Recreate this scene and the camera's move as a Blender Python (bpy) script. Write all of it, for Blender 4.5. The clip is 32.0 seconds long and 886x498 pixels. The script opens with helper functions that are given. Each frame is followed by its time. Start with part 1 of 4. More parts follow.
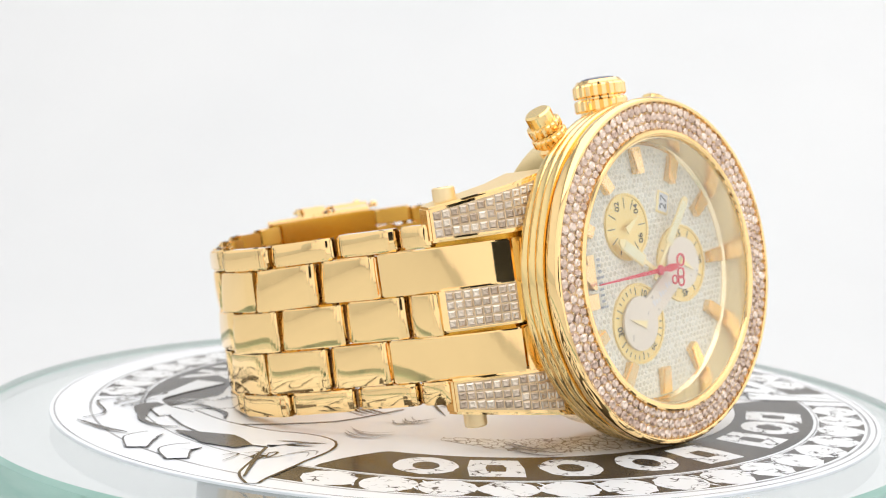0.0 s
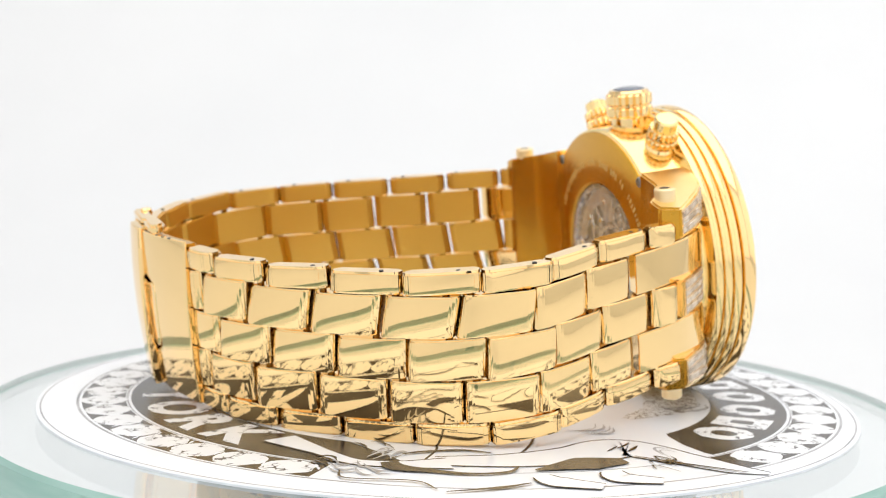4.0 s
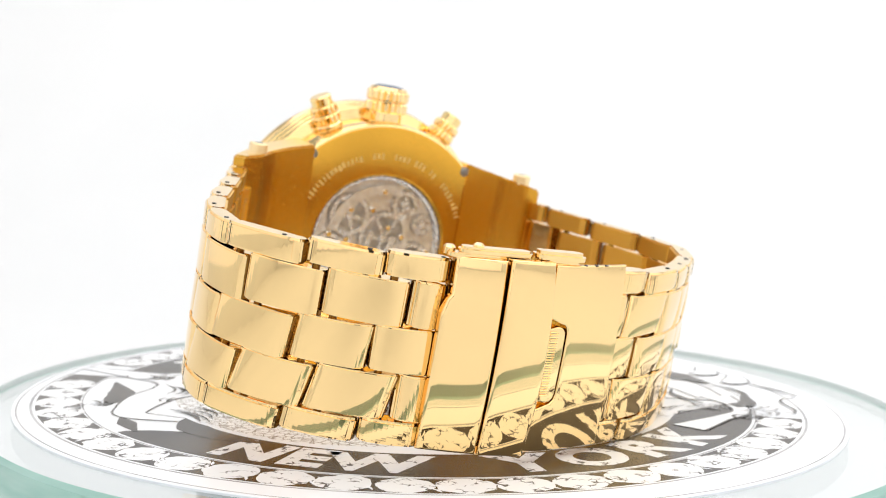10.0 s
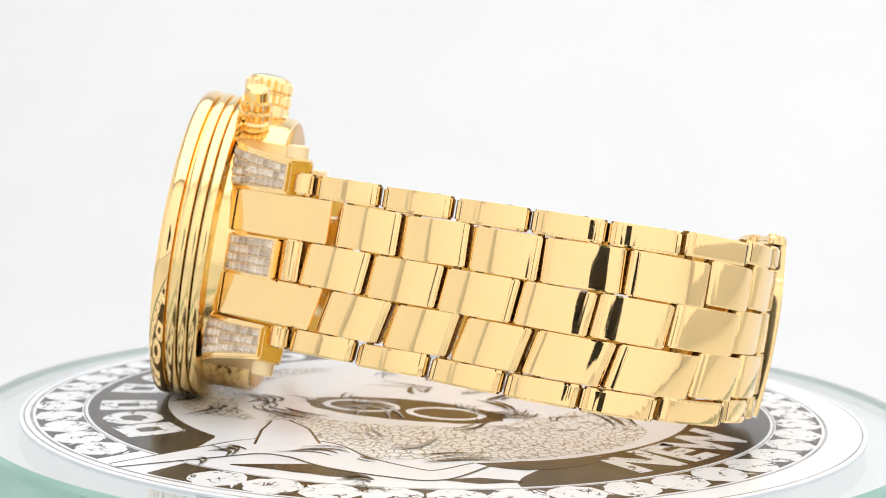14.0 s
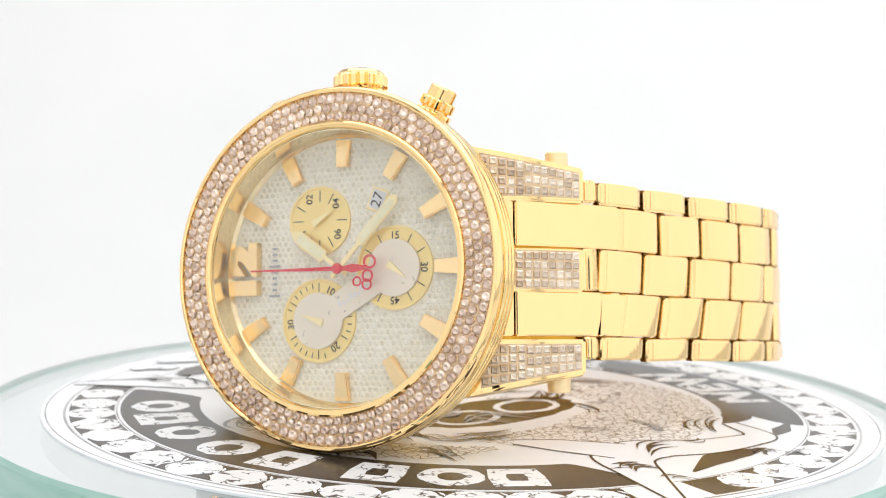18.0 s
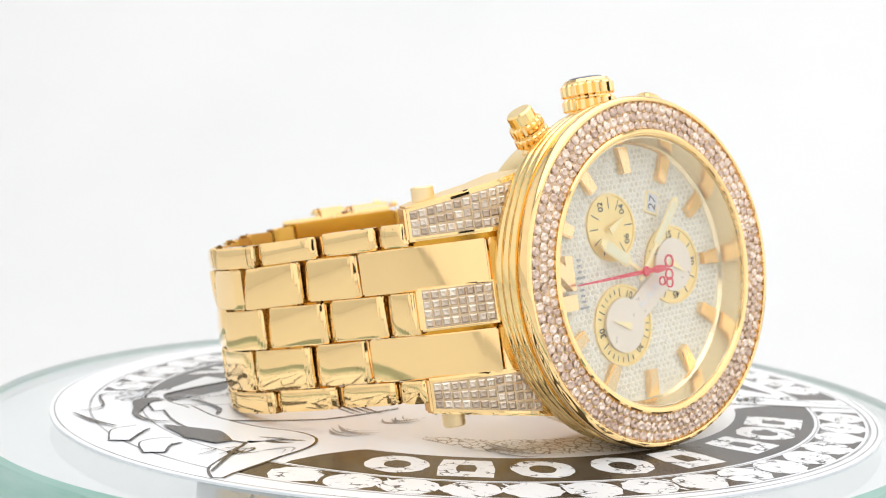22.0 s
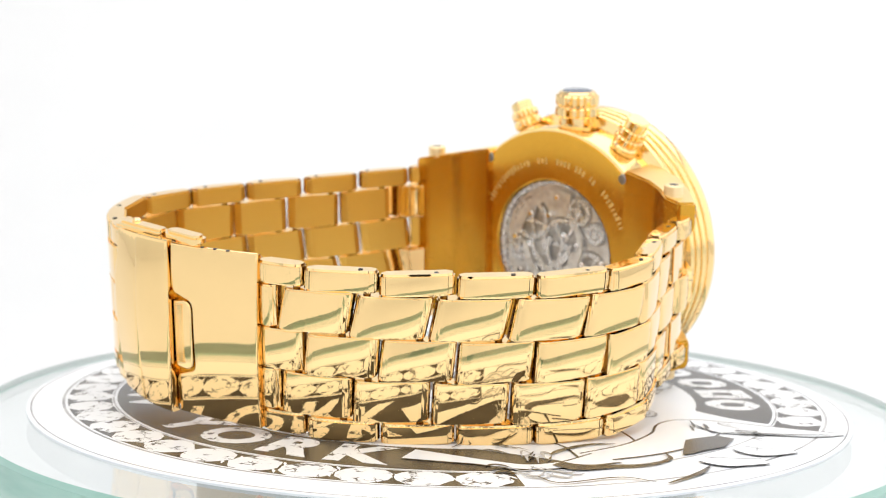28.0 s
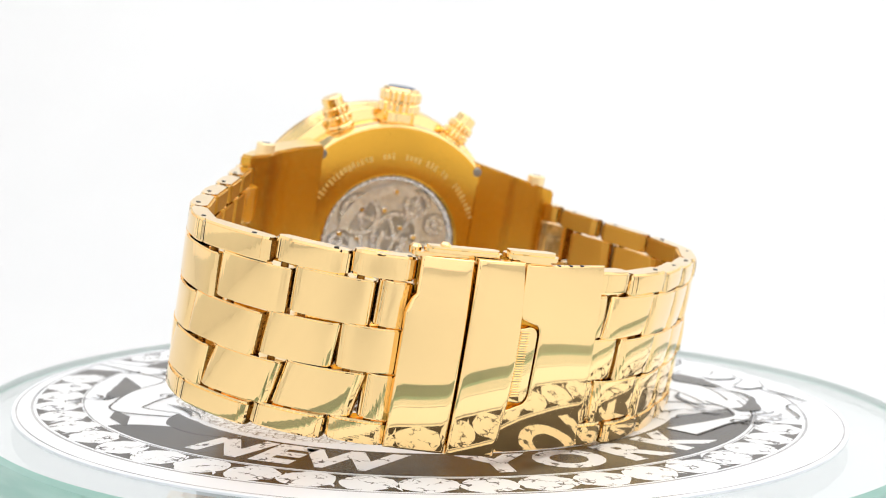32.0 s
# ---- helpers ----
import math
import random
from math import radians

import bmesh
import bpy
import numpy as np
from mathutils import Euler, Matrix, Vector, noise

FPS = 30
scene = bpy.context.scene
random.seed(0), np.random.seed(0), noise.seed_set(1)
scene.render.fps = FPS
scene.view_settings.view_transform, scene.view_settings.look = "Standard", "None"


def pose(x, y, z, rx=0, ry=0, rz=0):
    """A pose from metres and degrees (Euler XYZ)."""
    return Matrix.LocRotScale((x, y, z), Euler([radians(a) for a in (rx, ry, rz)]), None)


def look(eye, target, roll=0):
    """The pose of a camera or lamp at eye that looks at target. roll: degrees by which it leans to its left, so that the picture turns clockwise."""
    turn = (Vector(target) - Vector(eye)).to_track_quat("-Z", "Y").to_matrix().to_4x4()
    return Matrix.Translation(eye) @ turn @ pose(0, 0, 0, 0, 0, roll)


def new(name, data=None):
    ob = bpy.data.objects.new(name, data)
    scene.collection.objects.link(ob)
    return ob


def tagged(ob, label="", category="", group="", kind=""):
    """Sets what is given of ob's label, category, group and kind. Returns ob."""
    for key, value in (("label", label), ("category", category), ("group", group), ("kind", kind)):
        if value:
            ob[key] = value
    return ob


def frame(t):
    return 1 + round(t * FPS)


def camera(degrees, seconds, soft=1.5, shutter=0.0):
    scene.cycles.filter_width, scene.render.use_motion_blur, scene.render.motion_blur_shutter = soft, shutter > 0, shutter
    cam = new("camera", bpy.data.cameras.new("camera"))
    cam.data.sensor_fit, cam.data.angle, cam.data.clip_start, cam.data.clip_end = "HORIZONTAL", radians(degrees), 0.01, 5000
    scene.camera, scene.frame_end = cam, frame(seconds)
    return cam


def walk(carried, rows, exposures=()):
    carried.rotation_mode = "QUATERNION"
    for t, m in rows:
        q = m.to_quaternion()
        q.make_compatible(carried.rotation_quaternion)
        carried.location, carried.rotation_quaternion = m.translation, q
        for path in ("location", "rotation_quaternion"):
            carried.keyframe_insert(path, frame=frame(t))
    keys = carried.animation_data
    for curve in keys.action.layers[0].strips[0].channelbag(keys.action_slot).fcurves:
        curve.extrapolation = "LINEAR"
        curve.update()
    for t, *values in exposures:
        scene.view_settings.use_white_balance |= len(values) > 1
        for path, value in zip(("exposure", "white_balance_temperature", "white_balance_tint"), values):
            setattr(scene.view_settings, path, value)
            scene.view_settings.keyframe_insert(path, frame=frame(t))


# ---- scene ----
# A gold watch turning on a glass turntable inside a white light tent.

# ---- camera ----
cam = camera(36.93, 32.0, soft=1.0)
EYE = (0.0, -0.2035, 0.04029)
AIM = (EYE[0] - 0.007115 * 0.99638, EYE[1] + 0.99636, EYE[2] - 0.08499)
CAMERA_POSE = look(EYE, AIM, 1.469)
EXPOSURES = [(0.0, -0.27), (3.5, -0.23), (7.0, -0.11), (11.0, -0.13), (12.4, -0.21), (13.5, -0.24), (17.0, -0.24), (18.5, -0.17), (19.5, -0.22), (20.5, -0.17), (23.0, -0.24), (25.0, -0.18), (28.5, -0.1), (32.0, -0.13)]
walk(cam, [(0.0, CAMERA_POSE), (32.0, CAMERA_POSE)], EXPOSURES)
cam.data.dof.use_dof = True
cam.data.dof.focus_distance = 0.158
cam.data.dof.aperture_fstop = 45.0

TURN_RATE = 16.153   # degrees a second, anticlockwise from above

# ---- light: soft boxes inside the tent ----
world = bpy.data.worlds.new("studio_world")
scene.world = world
world.use_nodes = True
world.node_tree.nodes["Background"].inputs[0].default_value = (0.9, 0.95, 1.0, 1)
world.node_tree.nodes["Background"].inputs[1].default_value = 0.02


def softbox(name, place, target, wide, high, watts, colour=(1, 1, 1)):
    lamp = bpy.data.lights.new(name, "AREA")
    lamp.shape, lamp.size, lamp.size_y, lamp.energy, lamp.color = "RECTANGLE", wide, high, watts, colour
    ob = new(name, lamp)
    ob.matrix_basis = look(place, target)
    return ob


softbox("softbox_top", (0.05, 0.02, 0.55), (0.05, 0.02, 0), 0.72, 0.98, 3.75)
softbox("softbox_side", (-0.44, 0.0, 0.25), (0, 0.0, 0.2), 0.9, 0.5, 0.34)
softbox("softbox_side", (0.44, 0.0, 0.25), (0, 0.0, 0.2), 0.9, 0.5, 0.72)
softbox("softbox_front", (0.0, -0.52, 0.26), (0, 0.0, 0.26), 0.96, 0.6, 0.84)


# ---- materials ----
def material(name, colour, rough=0.5, metal=0.0, **more):
    m = bpy.data.materials.new(name)
    m.use_nodes = True
    b = m.node_tree.nodes["Principled BSDF"]
    b.inputs["Base Color"].default_value = (*colour, 1)
    b.inputs["Roughness"].default_value = rough
    b.inputs["Metallic"].default_value = metal
    for k, v in more.items():
        b.inputs[k.replace("_", " ")].default_value = v
    return m


def noise_between(m, socket, low, high, scale, detail=3.0, stretch=(1, 1, 1)):
    """Vary a socket of the material between two values with a noise at real size."""
    t = m.node_tree
    b = t.nodes["Principled BSDF"]
    co, mp, nz = t.nodes.new("ShaderNodeTexCoord"), t.nodes.new("ShaderNodeMapping"), t.nodes.new("ShaderNodeTexNoise")
    mp.inputs["Scale"].default_value = stretch
    nz.inputs["Scale"].default_value, nz.inputs["Detail"].default_value = scale, detail
    t.links.new(co.outputs["Object"], mp.inputs[0])
    t.links.new(mp.outputs[0], nz.inputs["Vector"])
    if isinstance(low, tuple):
        mix = t.nodes.new("ShaderNodeMix")
        mix.data_type = "RGBA"
        mix.inputs[6].default_value, mix.inputs[7].default_value = (*low, 1), (*high, 1)
        ramp = t.nodes.new("ShaderNodeMapRange")
        ramp.inputs[1].default_value, ramp.inputs[2].default_value = 0.35, 0.65
        t.links.new(nz.outputs["Fac"], ramp.inputs[0])
        t.links.new(ramp.outputs[0], mix.inputs[0])
        t.links.new(mix.outputs[2], b.inputs[socket])
    else:
        ramp = t.nodes.new("ShaderNodeMapRange")
        ramp.inputs[1].default_value, ramp.inputs[2].default_value = 0.3, 0.7
        ramp.inputs[3].default_value, ramp.inputs[4].default_value = low, high
        t.links.new(nz.outputs["Fac"], ramp.inputs[0])
        t.links.new(ramp.outputs[0], b.inputs[socket])
    return nz


def bumped(m, scale, strength, distance=0.00005, stretch=(1, 1, 1), detail=3.0):
    t = m.node_tree
    co, mp, nz, bp = (t.nodes.new("ShaderNode" + k) for k in ("TexCoord", "Mapping", "TexNoise", "Bump"))
    mp.inputs["Scale"].default_value = stretch
    nz.inputs["Scale"].default_value, nz.inputs["Detail"].default_value = scale, detail
    bp.inputs["Strength"].default_value, bp.inputs["Distance"].default_value = strength, distance
    t.links.new(co.outputs["Object"], mp.inputs[0])
    t.links.new(mp.outputs[0], nz.inputs["Vector"])
    t.links.new(nz.outputs["Fac"], bp.inputs["Height"])
    t.links.new(bp.outputs[0], t.nodes["Principled BSDF"].inputs["Normal"])


def random_tint(m, low, high, socket="Base Color", island=False):
    """A colour that differs from piece to piece."""
    t = m.node_tree
    mix = t.nodes.new("ShaderNodeMix")
    mix.data_type = "RGBA"
    mix.inputs[6].default_value, mix.inputs[7].default_value = (*low, 1), (*high, 1)
    if island:
        src = t.nodes.new("ShaderNodeNewGeometry").outputs["Random Per Island"]
    else:
        src = t.nodes.new("ShaderNodeObjectInfo").outputs["Random"]
    t.links.new(src, mix.inputs[0])
    t.links.new(mix.outputs[2], t.nodes["Principled BSDF"].inputs[socket])


GOLD = (1.0, 0.715, 0.34)
gold = material("polished_gold", GOLD, 0.06, 1.0)
noise_between(gold, "Roughness", 0.03, 0.055, 900)
bumped(gold, 160, 0.05, 0.0002, detail=1.0)
link_gold = material("polished_link_gold", GOLD, 0.06, 1.0)
noise_between(link_gold, "Roughness", 0.03, 0.055, 900)


def polishing_waves(m):
    """Faint waves across each link, different from link to link."""
    t = m.node_tree
    co, info, add, mp, nz, bp = (t.nodes.new("ShaderNode" + k) for k in ("TexCoord", "ObjectInfo", "VectorMath", "Mapping", "TexNoise", "Bump"))
    add.operation = "ADD"
    mp.inputs["Scale"].default_value = (1, 1, 0.15)
    nz.inputs["Scale"].default_value, nz.inputs["Detail"].default_value = 420, 1.0
    bp.inputs["Strength"].default_value, bp.inputs["Distance"].default_value = 0.11, 0.0002
    t.links.new(co.outputs["Object"], mp.inputs[0])
    t.links.new(mp.outputs[0], add.inputs[0])
    t.links.new(info.outputs["Random"], add.inputs[1])
    t.links.new(add.outputs[0], nz.inputs["Vector"])
    t.links.new(nz.outputs["Fac"], bp.inputs["Height"])
    t.links.new(bp.outputs[0], t.nodes["Principled BSDF"].inputs["Normal"])


polishing_waves(link_gold)
gold_side = material("polished_case_gold", (0.98, 0.73, 0.33), 0.16, 1.0)
noise_between(gold_side, "Roughness", 0.13, 0.18, 500)
lug_side = material("satin_lug_gold", (0.95, 0.70, 0.32), 0.32, 1.0)
noise_between(lug_side, "Roughness", 0.28, 0.36, 1500)
# Brushed finish; shade and gold mirrored inside the bracelet deepen its colour.
brushed = material("shaded_brushed_gold", (0.68, 0.355, 0.045), 0.27, 1.0)
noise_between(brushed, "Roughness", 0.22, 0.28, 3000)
# Gold darkened so that the shade between links is in the colour.
gap_shade_gold = material("shaded_gap_gold", (0.26, 0.13, 0.03), 0.35, 1.0)
noise_between(gap_shade_gold, "Roughness", 0.22, 0.34, 2000)
# Satin inner link faces; gold mirrored between them is put into the colour.
link_inner = material("shaded_satin_link_gold", (0.87, 0.55, 0.12), 0.32, 1.0)
noise_between(link_inner, "Roughness", 0.3, 0.4, 2500)
engraving = material("pale_engraving", (0.78, 0.52, 0.16), 0.45, 0.6)
noise_between(engraving, "Roughness", 0.4, 0.5, 2500)
marker_gold = material("marker_gold", (0.95, 0.70, 0.36), 0.24, 1.0)
noise_between(marker_gold, "Roughness", 0.22, 0.27, 1500)
rehaut_gold = material("rehaut_gold", (0.98, 0.82, 0.5), 0.16, 0.9)
noise_between(rehaut_gold, "Roughness", 0.13, 0.2, 2500)
lume = material("cream_lume", (0.92, 0.86, 0.58), 0.45)
noise_between(lume, "Base Color", (0.90, 0.83, 0.55), (0.94, 0.89, 0.62), 900)
silver = material("polished_silver", (0.97, 0.89, 0.82), 0.05, 1.0)
noise_between(silver, "Roughness", 0.03, 0.08, 600)
inlay_silver = material("satin_inlay_silver", (0.86, 0.77, 0.64), 0.3, 0.35)
noise_between(inlay_silver, "Roughness", 0.26, 0.36, 900)
steel = material("movement_steel", (0.72, 0.71, 0.70), 0.3, 0.6)
noise_between(steel, "Base Color", (0.74, 0.69, 0.62), (0.95, 0.91, 0.84), 900)
# Dark grey that paints the shade in the gaps behind the wheels.
movement_dark = material("movement_gap_shade", (0.2, 0.19, 0.18), 0.4, 0.3)
noise_between(movement_dark, "Base Color", (0.34, 0.3, 0.25), (0.58, 0.53, 0.47), 450)
dark_steel = material("dark_steel_screw", (0.3, 0.28, 0.26), 0.35, 0.9)
noise_between(dark_steel, "Roughness", 0.3, 0.4, 2500)
nickel = material("nickel_parts", (0.88, 0.86, 0.83), 0.3, 0.6)
noise_between(nickel, "Roughness", 0.2, 0.35, 1500)
satin = material("satin_gold", (0.97, 0.76, 0.44), 0.4, 0.75)
noise_between(satin, "Roughness", 0.36, 0.44, 5000)
pale_gold = material("pale_gold", (0.98, 0.84, 0.48), 0.38, 0.6)
noise_between(pale_gold, "Roughness", 0.34, 0.42, 5000)
dial_plate = material("silver_dial_plate", (0.95, 0.90, 0.76), 0.4, 0.0)
noise_between(dial_plate, "Roughness", 0.3, 0.45, 3000)
subdial_gold = material("champagne_subdial", (0.97, 0.76, 0.32), 0.36, 0.5)
noise_between(subdial_gold, "Roughness", 0.33, 0.4, 6000)
ink = material("black_ink", (0.02, 0.018, 0.015), 0.4)
noise_between(ink, "Roughness", 0.3, 0.5, 800)
red = material("red_lacquer", (0.75, 0.05, 0.07), 0.3)
noise_between(red, "Roughness", 0.25, 0.4, 900)
white_card = material("white_card", (0.8, 0.8, 0.8), 0.4)
noise_between(white_card, "Roughness", 0.35, 0.5, 700)
gem = material("pinkish_diamond", (0.76, 0.67, 0.61), 0.2, 0.55)
random_tint(gem, (0.58, 0.42, 0.33), (0.93, 0.76, 0.64))
gem_bed = material("gem_setting", (0.62, 0.46, 0.36), 0.4, 0.6)
noise_between(gem_bed, "Base Color", (0.62, 0.45, 0.27), (0.78, 0.59, 0.38), 1200)
lug_gem = material("lug_diamond", (0.72, 0.62, 0.5), 0.2, 0.55)
random_tint(lug_gem, (0.48, 0.37, 0.27), (0.88, 0.76, 0.62))
dial_gem = material("dial_diamond", (0.85, 0.85, 0.82), 0.12, 0.12)
random_tint(dial_gem, (0.98, 0.93, 0.78), (1.0, 0.98, 0.88), island=True)
dial_stone = material("clear_dial_stone", (0.66, 0.63, 0.56), 0.15, 0.1)
random_tint(dial_stone, (0.78, 0.72, 0.56), (1.0, 0.97, 0.84), island=True)
crystal_glass = material("watch_crystal", (1, 1, 1), 0.0, 0.0, Transmission_Weight=1.0, IOR=1.5)
table_glass = material("table_glass", (0.93, 0.97, 0.97), 0.02, 0.0, Transmission_Weight=1.0, IOR=1.5)
rim_glass = material("green_glass_edge", (0.25, 0.53, 0.42), 0.18, 0.0, Transmission_Weight=0.25, IOR=1.5)
noise_between(rim_glass, "Base Color", (0.34, 0.58, 0.50), (0.44, 0.68, 0.60), 60, stretch=(1, 1, 6))
tent_cloth = material("white_tent_cloth", (0.86, 0.86, 0.86), 0.9)
noise_between(tent_cloth, "Base Color", (0.735, 0.737, 0.74), (0.765, 0.765, 0.765), 6)
bumped(tent_cloth, 900, 0.1, 0.0002)
grey_plastic = material("grey_plastic", (0.55, 0.56, 0.56), 0.4)
noise_between(grey_plastic, "Roughness", 0.35, 0.5, 300)
black_metal = material("black_lens_metal", (0.012, 0.012, 0.012), 0.5)
noise_between(black_metal, "Roughness", 0.5, 0.6, 300)
lens_glass = material("lens_glass", (0.01, 0.01, 0.014), 0.05)
print_white = material("glossy_print_white", (0.86, 0.86, 0.86), 0.22, 0.0, Coat_Weight=0.09, Coat_Roughness=0.05, Specular_IOR_Level=0.2)
noise_between(print_white, "Base Color", (0.89, 0.91, 0.95), (0.92, 0.94, 0.98), 40)
print_dark = material("dark_brown_print", (0.10, 0.085, 0.07), 0.25, 0.0, Coat_Weight=0.09, Coat_Roughness=0.05, Specular_IOR_Level=0.2)
noise_between(print_dark, "Base Color", (0.035, 0.027, 0.02), (0.085, 0.07, 0.055), 90)
print_grey = material("grey_print_line", (0.42, 0.42, 0.43), 0.25, 0.0, Coat_Weight=0.09, Coat_Roughness=0.05, Specular_IOR_Level=0.2)
noise_between(print_grey, "Base Color", (0.3, 0.3, 0.31), (0.55, 0.55, 0.56), 120)
print_glitter = material("sparkle_print", (0.8, 0.8, 0.8), 0.25, 0.0, Coat_Weight=0.09, Coat_Roughness=0.05, Specular_IOR_Level=0.2)


def sparkle_print():
    """Printed stones: white with dark broken facets."""
    t = print_glitter.node_tree
    b = t.nodes["Principled BSDF"]
    co, vo, nz, ramp = (t.nodes.new("ShaderNode" + k) for k in ("TexCoord", "TexVoronoi", "TexNoise", "ValToRGB"))
    vo.feature = "DISTANCE_TO_EDGE"
    vo.inputs["Scale"].default_value = 900
    nz.inputs["Scale"].default_value, nz.inputs["Detail"].default_value = 420, 5
    add = t.nodes.new("ShaderNodeMath")
    add.operation = "MULTIPLY_ADD"
    add.inputs[1].default_value = 0.9
    ramp.color_ramp.elements[0].position, ramp.color_ramp.elements[0].color = 0.42, (0.12, 0.11, 0.11, 1)
    ramp.color_ramp.elements[1].position, ramp.color_ramp.elements[1].color = 0.50, (0.88, 0.89, 0.91, 1)
    t.links.new(co.outputs["Object"], vo.inputs["Vector"])
    t.links.new(co.outputs["Object"], nz.inputs["Vector"])
    t.links.new(vo.outputs["Distance"], add.inputs[0])
    t.links.new(nz.outputs["Fac"], add.inputs[2])
    t.links.new(add.outputs[0], ramp.inputs[0])
    t.links.new(ramp.outputs[0], b.inputs["Base Color"])


sparkle_print()
print_pebble = material("pebble_print", (0.8, 0.78, 0.74), 0.25, 0.0, Coat_Weight=0.09, Coat_Roughness=0.05, Specular_IOR_Level=0.2)


def pebble_print():
    """Cells outlined in dark ink on white."""
    t = print_pebble.node_tree
    co, vo, nz, mixv, ramp = (t.nodes.new("ShaderNode" + k) for k in ("TexCoord", "TexVoronoi", "TexNoise", "VectorMath", "ValToRGB"))
    vo.feature = "DISTANCE_TO_EDGE"
    vo.inputs["Scale"].default_value = 780
    nz.inputs["Scale"].default_value = 700
    mixv.operation = "MULTIPLY_ADD"
    mixv.inputs[1].default_value = (0.0008, 0.0008, 0.0)
    t.links.new(co.outputs["Object"], nz.inputs["Vector"])
    t.links.new(nz.outputs["Color"], mixv.inputs[0])
    t.links.new(co.outputs["Object"], mixv.inputs[2])
    t.links.new(mixv.outputs[0], vo.inputs["Vector"])
    ramp.color_ramp.elements[0].position, ramp.color_ramp.elements[0].color = 0.02, (0.34, 0.30, 0.26, 1)
    ramp.color_ramp.elements[1].position, ramp.color_ramp.elements[1].color = 0.09, (0.88, 0.88, 0.88, 1)
    t.links.new(vo.outputs["Distance"], ramp.inputs[0])
    t.links.new(ramp.outputs[0], t.nodes["Principled BSDF"].inputs["Base Color"])


pebble_print()

# ---- mesh helpers: shapes are drawn in millimetres ----
MM = 0.001
HEAD_NOW = []   # the head sits a little askew on its bracelet


def finish(bm, name, mat, smooth=30):
    bmesh.ops.recalc_face_normals(bm, faces=bm.faces)
    for v in bm.verts:
        v.co *= MM
    me = bpy.data.meshes.new(name)
    bm.to_mesh(me)
    bm.free()
    for m in (mat if isinstance(mat, (list, tuple)) else [mat]):
        me.materials.append(m)
    if smooth:
        me.shade_smooth()
        me.set_sharp_from_angle(angle=radians(smooth))
    return me


def soften(me, limit=50):
    """Normals that follow the large faces, so that bevels read as rounded edges."""
    n, areas = [p.normal.copy() for p in me.polygons], [p.area for p in me.polygons]
    round_vert = [[] for _ in me.vertices]
    for p in me.polygons:
        for v in p.vertices:
            round_vert[v].append(p.index)
    low, out = math.cos(radians(limit)), []
    for p in me.polygons:
        for v in p.vertices:
            total = Vector()
            for q in round_vert[v]:
                if n[q].dot(n[p.index]) > low:
                    total += n[q] * areas[q]
            out.append(total.normalized() if total.length > 0 else n[p.index])
    me.polygons.foreach_set("use_smooth", [True] * len(me.polygons))
    me.normals_split_custom_set(out)
    return me


def part(name, bm, mat, parent, label="", smooth=30, m=None):
    """Link a bmesh, or a ready mesh, as one mesh object under a thing or a part."""
    me = finish(bm, name, mat, smooth) if isinstance(bm, bmesh.types.BMesh) else bm
    ob = new(name, me)
    ob.parent = parent
    if m is not None:
        ob.matrix_basis = m
    if parent.name == "wristwatch" and HEAD_NOW:
        ob.matrix_basis = HEAD_NOW[0] @ ob.matrix_basis
    if label:
        tagged(ob, label)
    return ob


def at(x, y, z):
    return Matrix.Translation((x * MM, y * MM, z * MM))


def frame_of(origin, ex, ey, ez):
    """A pose in metres from an origin in millimetres and three axes."""
    m = Matrix((ex, ey, ez)).transposed().to_4x4()
    m.translation = Vector(origin) * MM
    return m


def box(sx, sy, sz, bevel=0.0, segments=2, bm=None, centre=(0, 0, 0)):
    bm = bm or bmesh.new()
    made = bmesh.ops.create_cube(bm, size=1.0)["verts"]
    for v in made:
        v.co = Vector((v.co.x * sx + centre[0], v.co.y * sy + centre[1], v.co.z * sz + centre[2]))
    if bevel:
        edges = {e for v in made for e in v.link_edges}
        bmesh.ops.bevel(bm, geom=list(edges), offset=bevel, segments=segments, affect="EDGES", profile=0.6)
    return bm


def lathe(profile, steps=128, bm=None, closed=False):
    """Turn a profile of (radius, y) about the y axis."""
    bm = bm or bmesh.new()
    rings = []
    for r, y in profile:
        if r < 1e-6:
            rings.append([bm.verts.new((0, y, 0))])
        else:
            rings.append([bm.verts.new((r * math.cos(2 * math.pi * i / steps), y, r * math.sin(2 * math.pi * i / steps))) for i in range(steps)])
    pairs = list(zip(rings, rings[1:])) + ([(rings[-1], rings[0])] if closed else [])
    for a, b in pairs:
        for i in range(steps):
            j = (i + 1) % steps
            if len(a) == 1 and len(b) == 1:
                continue
            if len(a) == 1:
                bm.faces.new((a[0], b[i], b[j]))
            elif len(b) == 1:
                bm.faces.new((a[i], a[j], b[0]))
            else:
                bm.faces.new((a[i], a[j], b[j], b[i]))
    return bm


def prism(outline, y0, y1, bm=None, bevel=0.0):
    """A flat outline in (x, z), thickened from y0 to y1."""
    bm = bm or bmesh.new()
    low = [bm.verts.new((x, y0, z)) for x, z in outline]
    top = [bm.verts.new((x, y1, z)) for x, z in outline]
    n = len(outline)
    faces = [bm.faces.new(low), bm.faces.new(top[::-1])]
    for i in range(n):
        faces.append(bm.faces.new((low[i], low[(i + 1) % n], top[(i + 1) % n], top[i])))
    if bevel:
        bmesh.ops.recalc_face_normals(bm, faces=faces)
        edges = {e for f in faces[1:2] for e in f.edges}
        bmesh.ops.bevel(bm, geom=list(edges), offset=bevel, segments=2, affect="EDGES")
    return bm


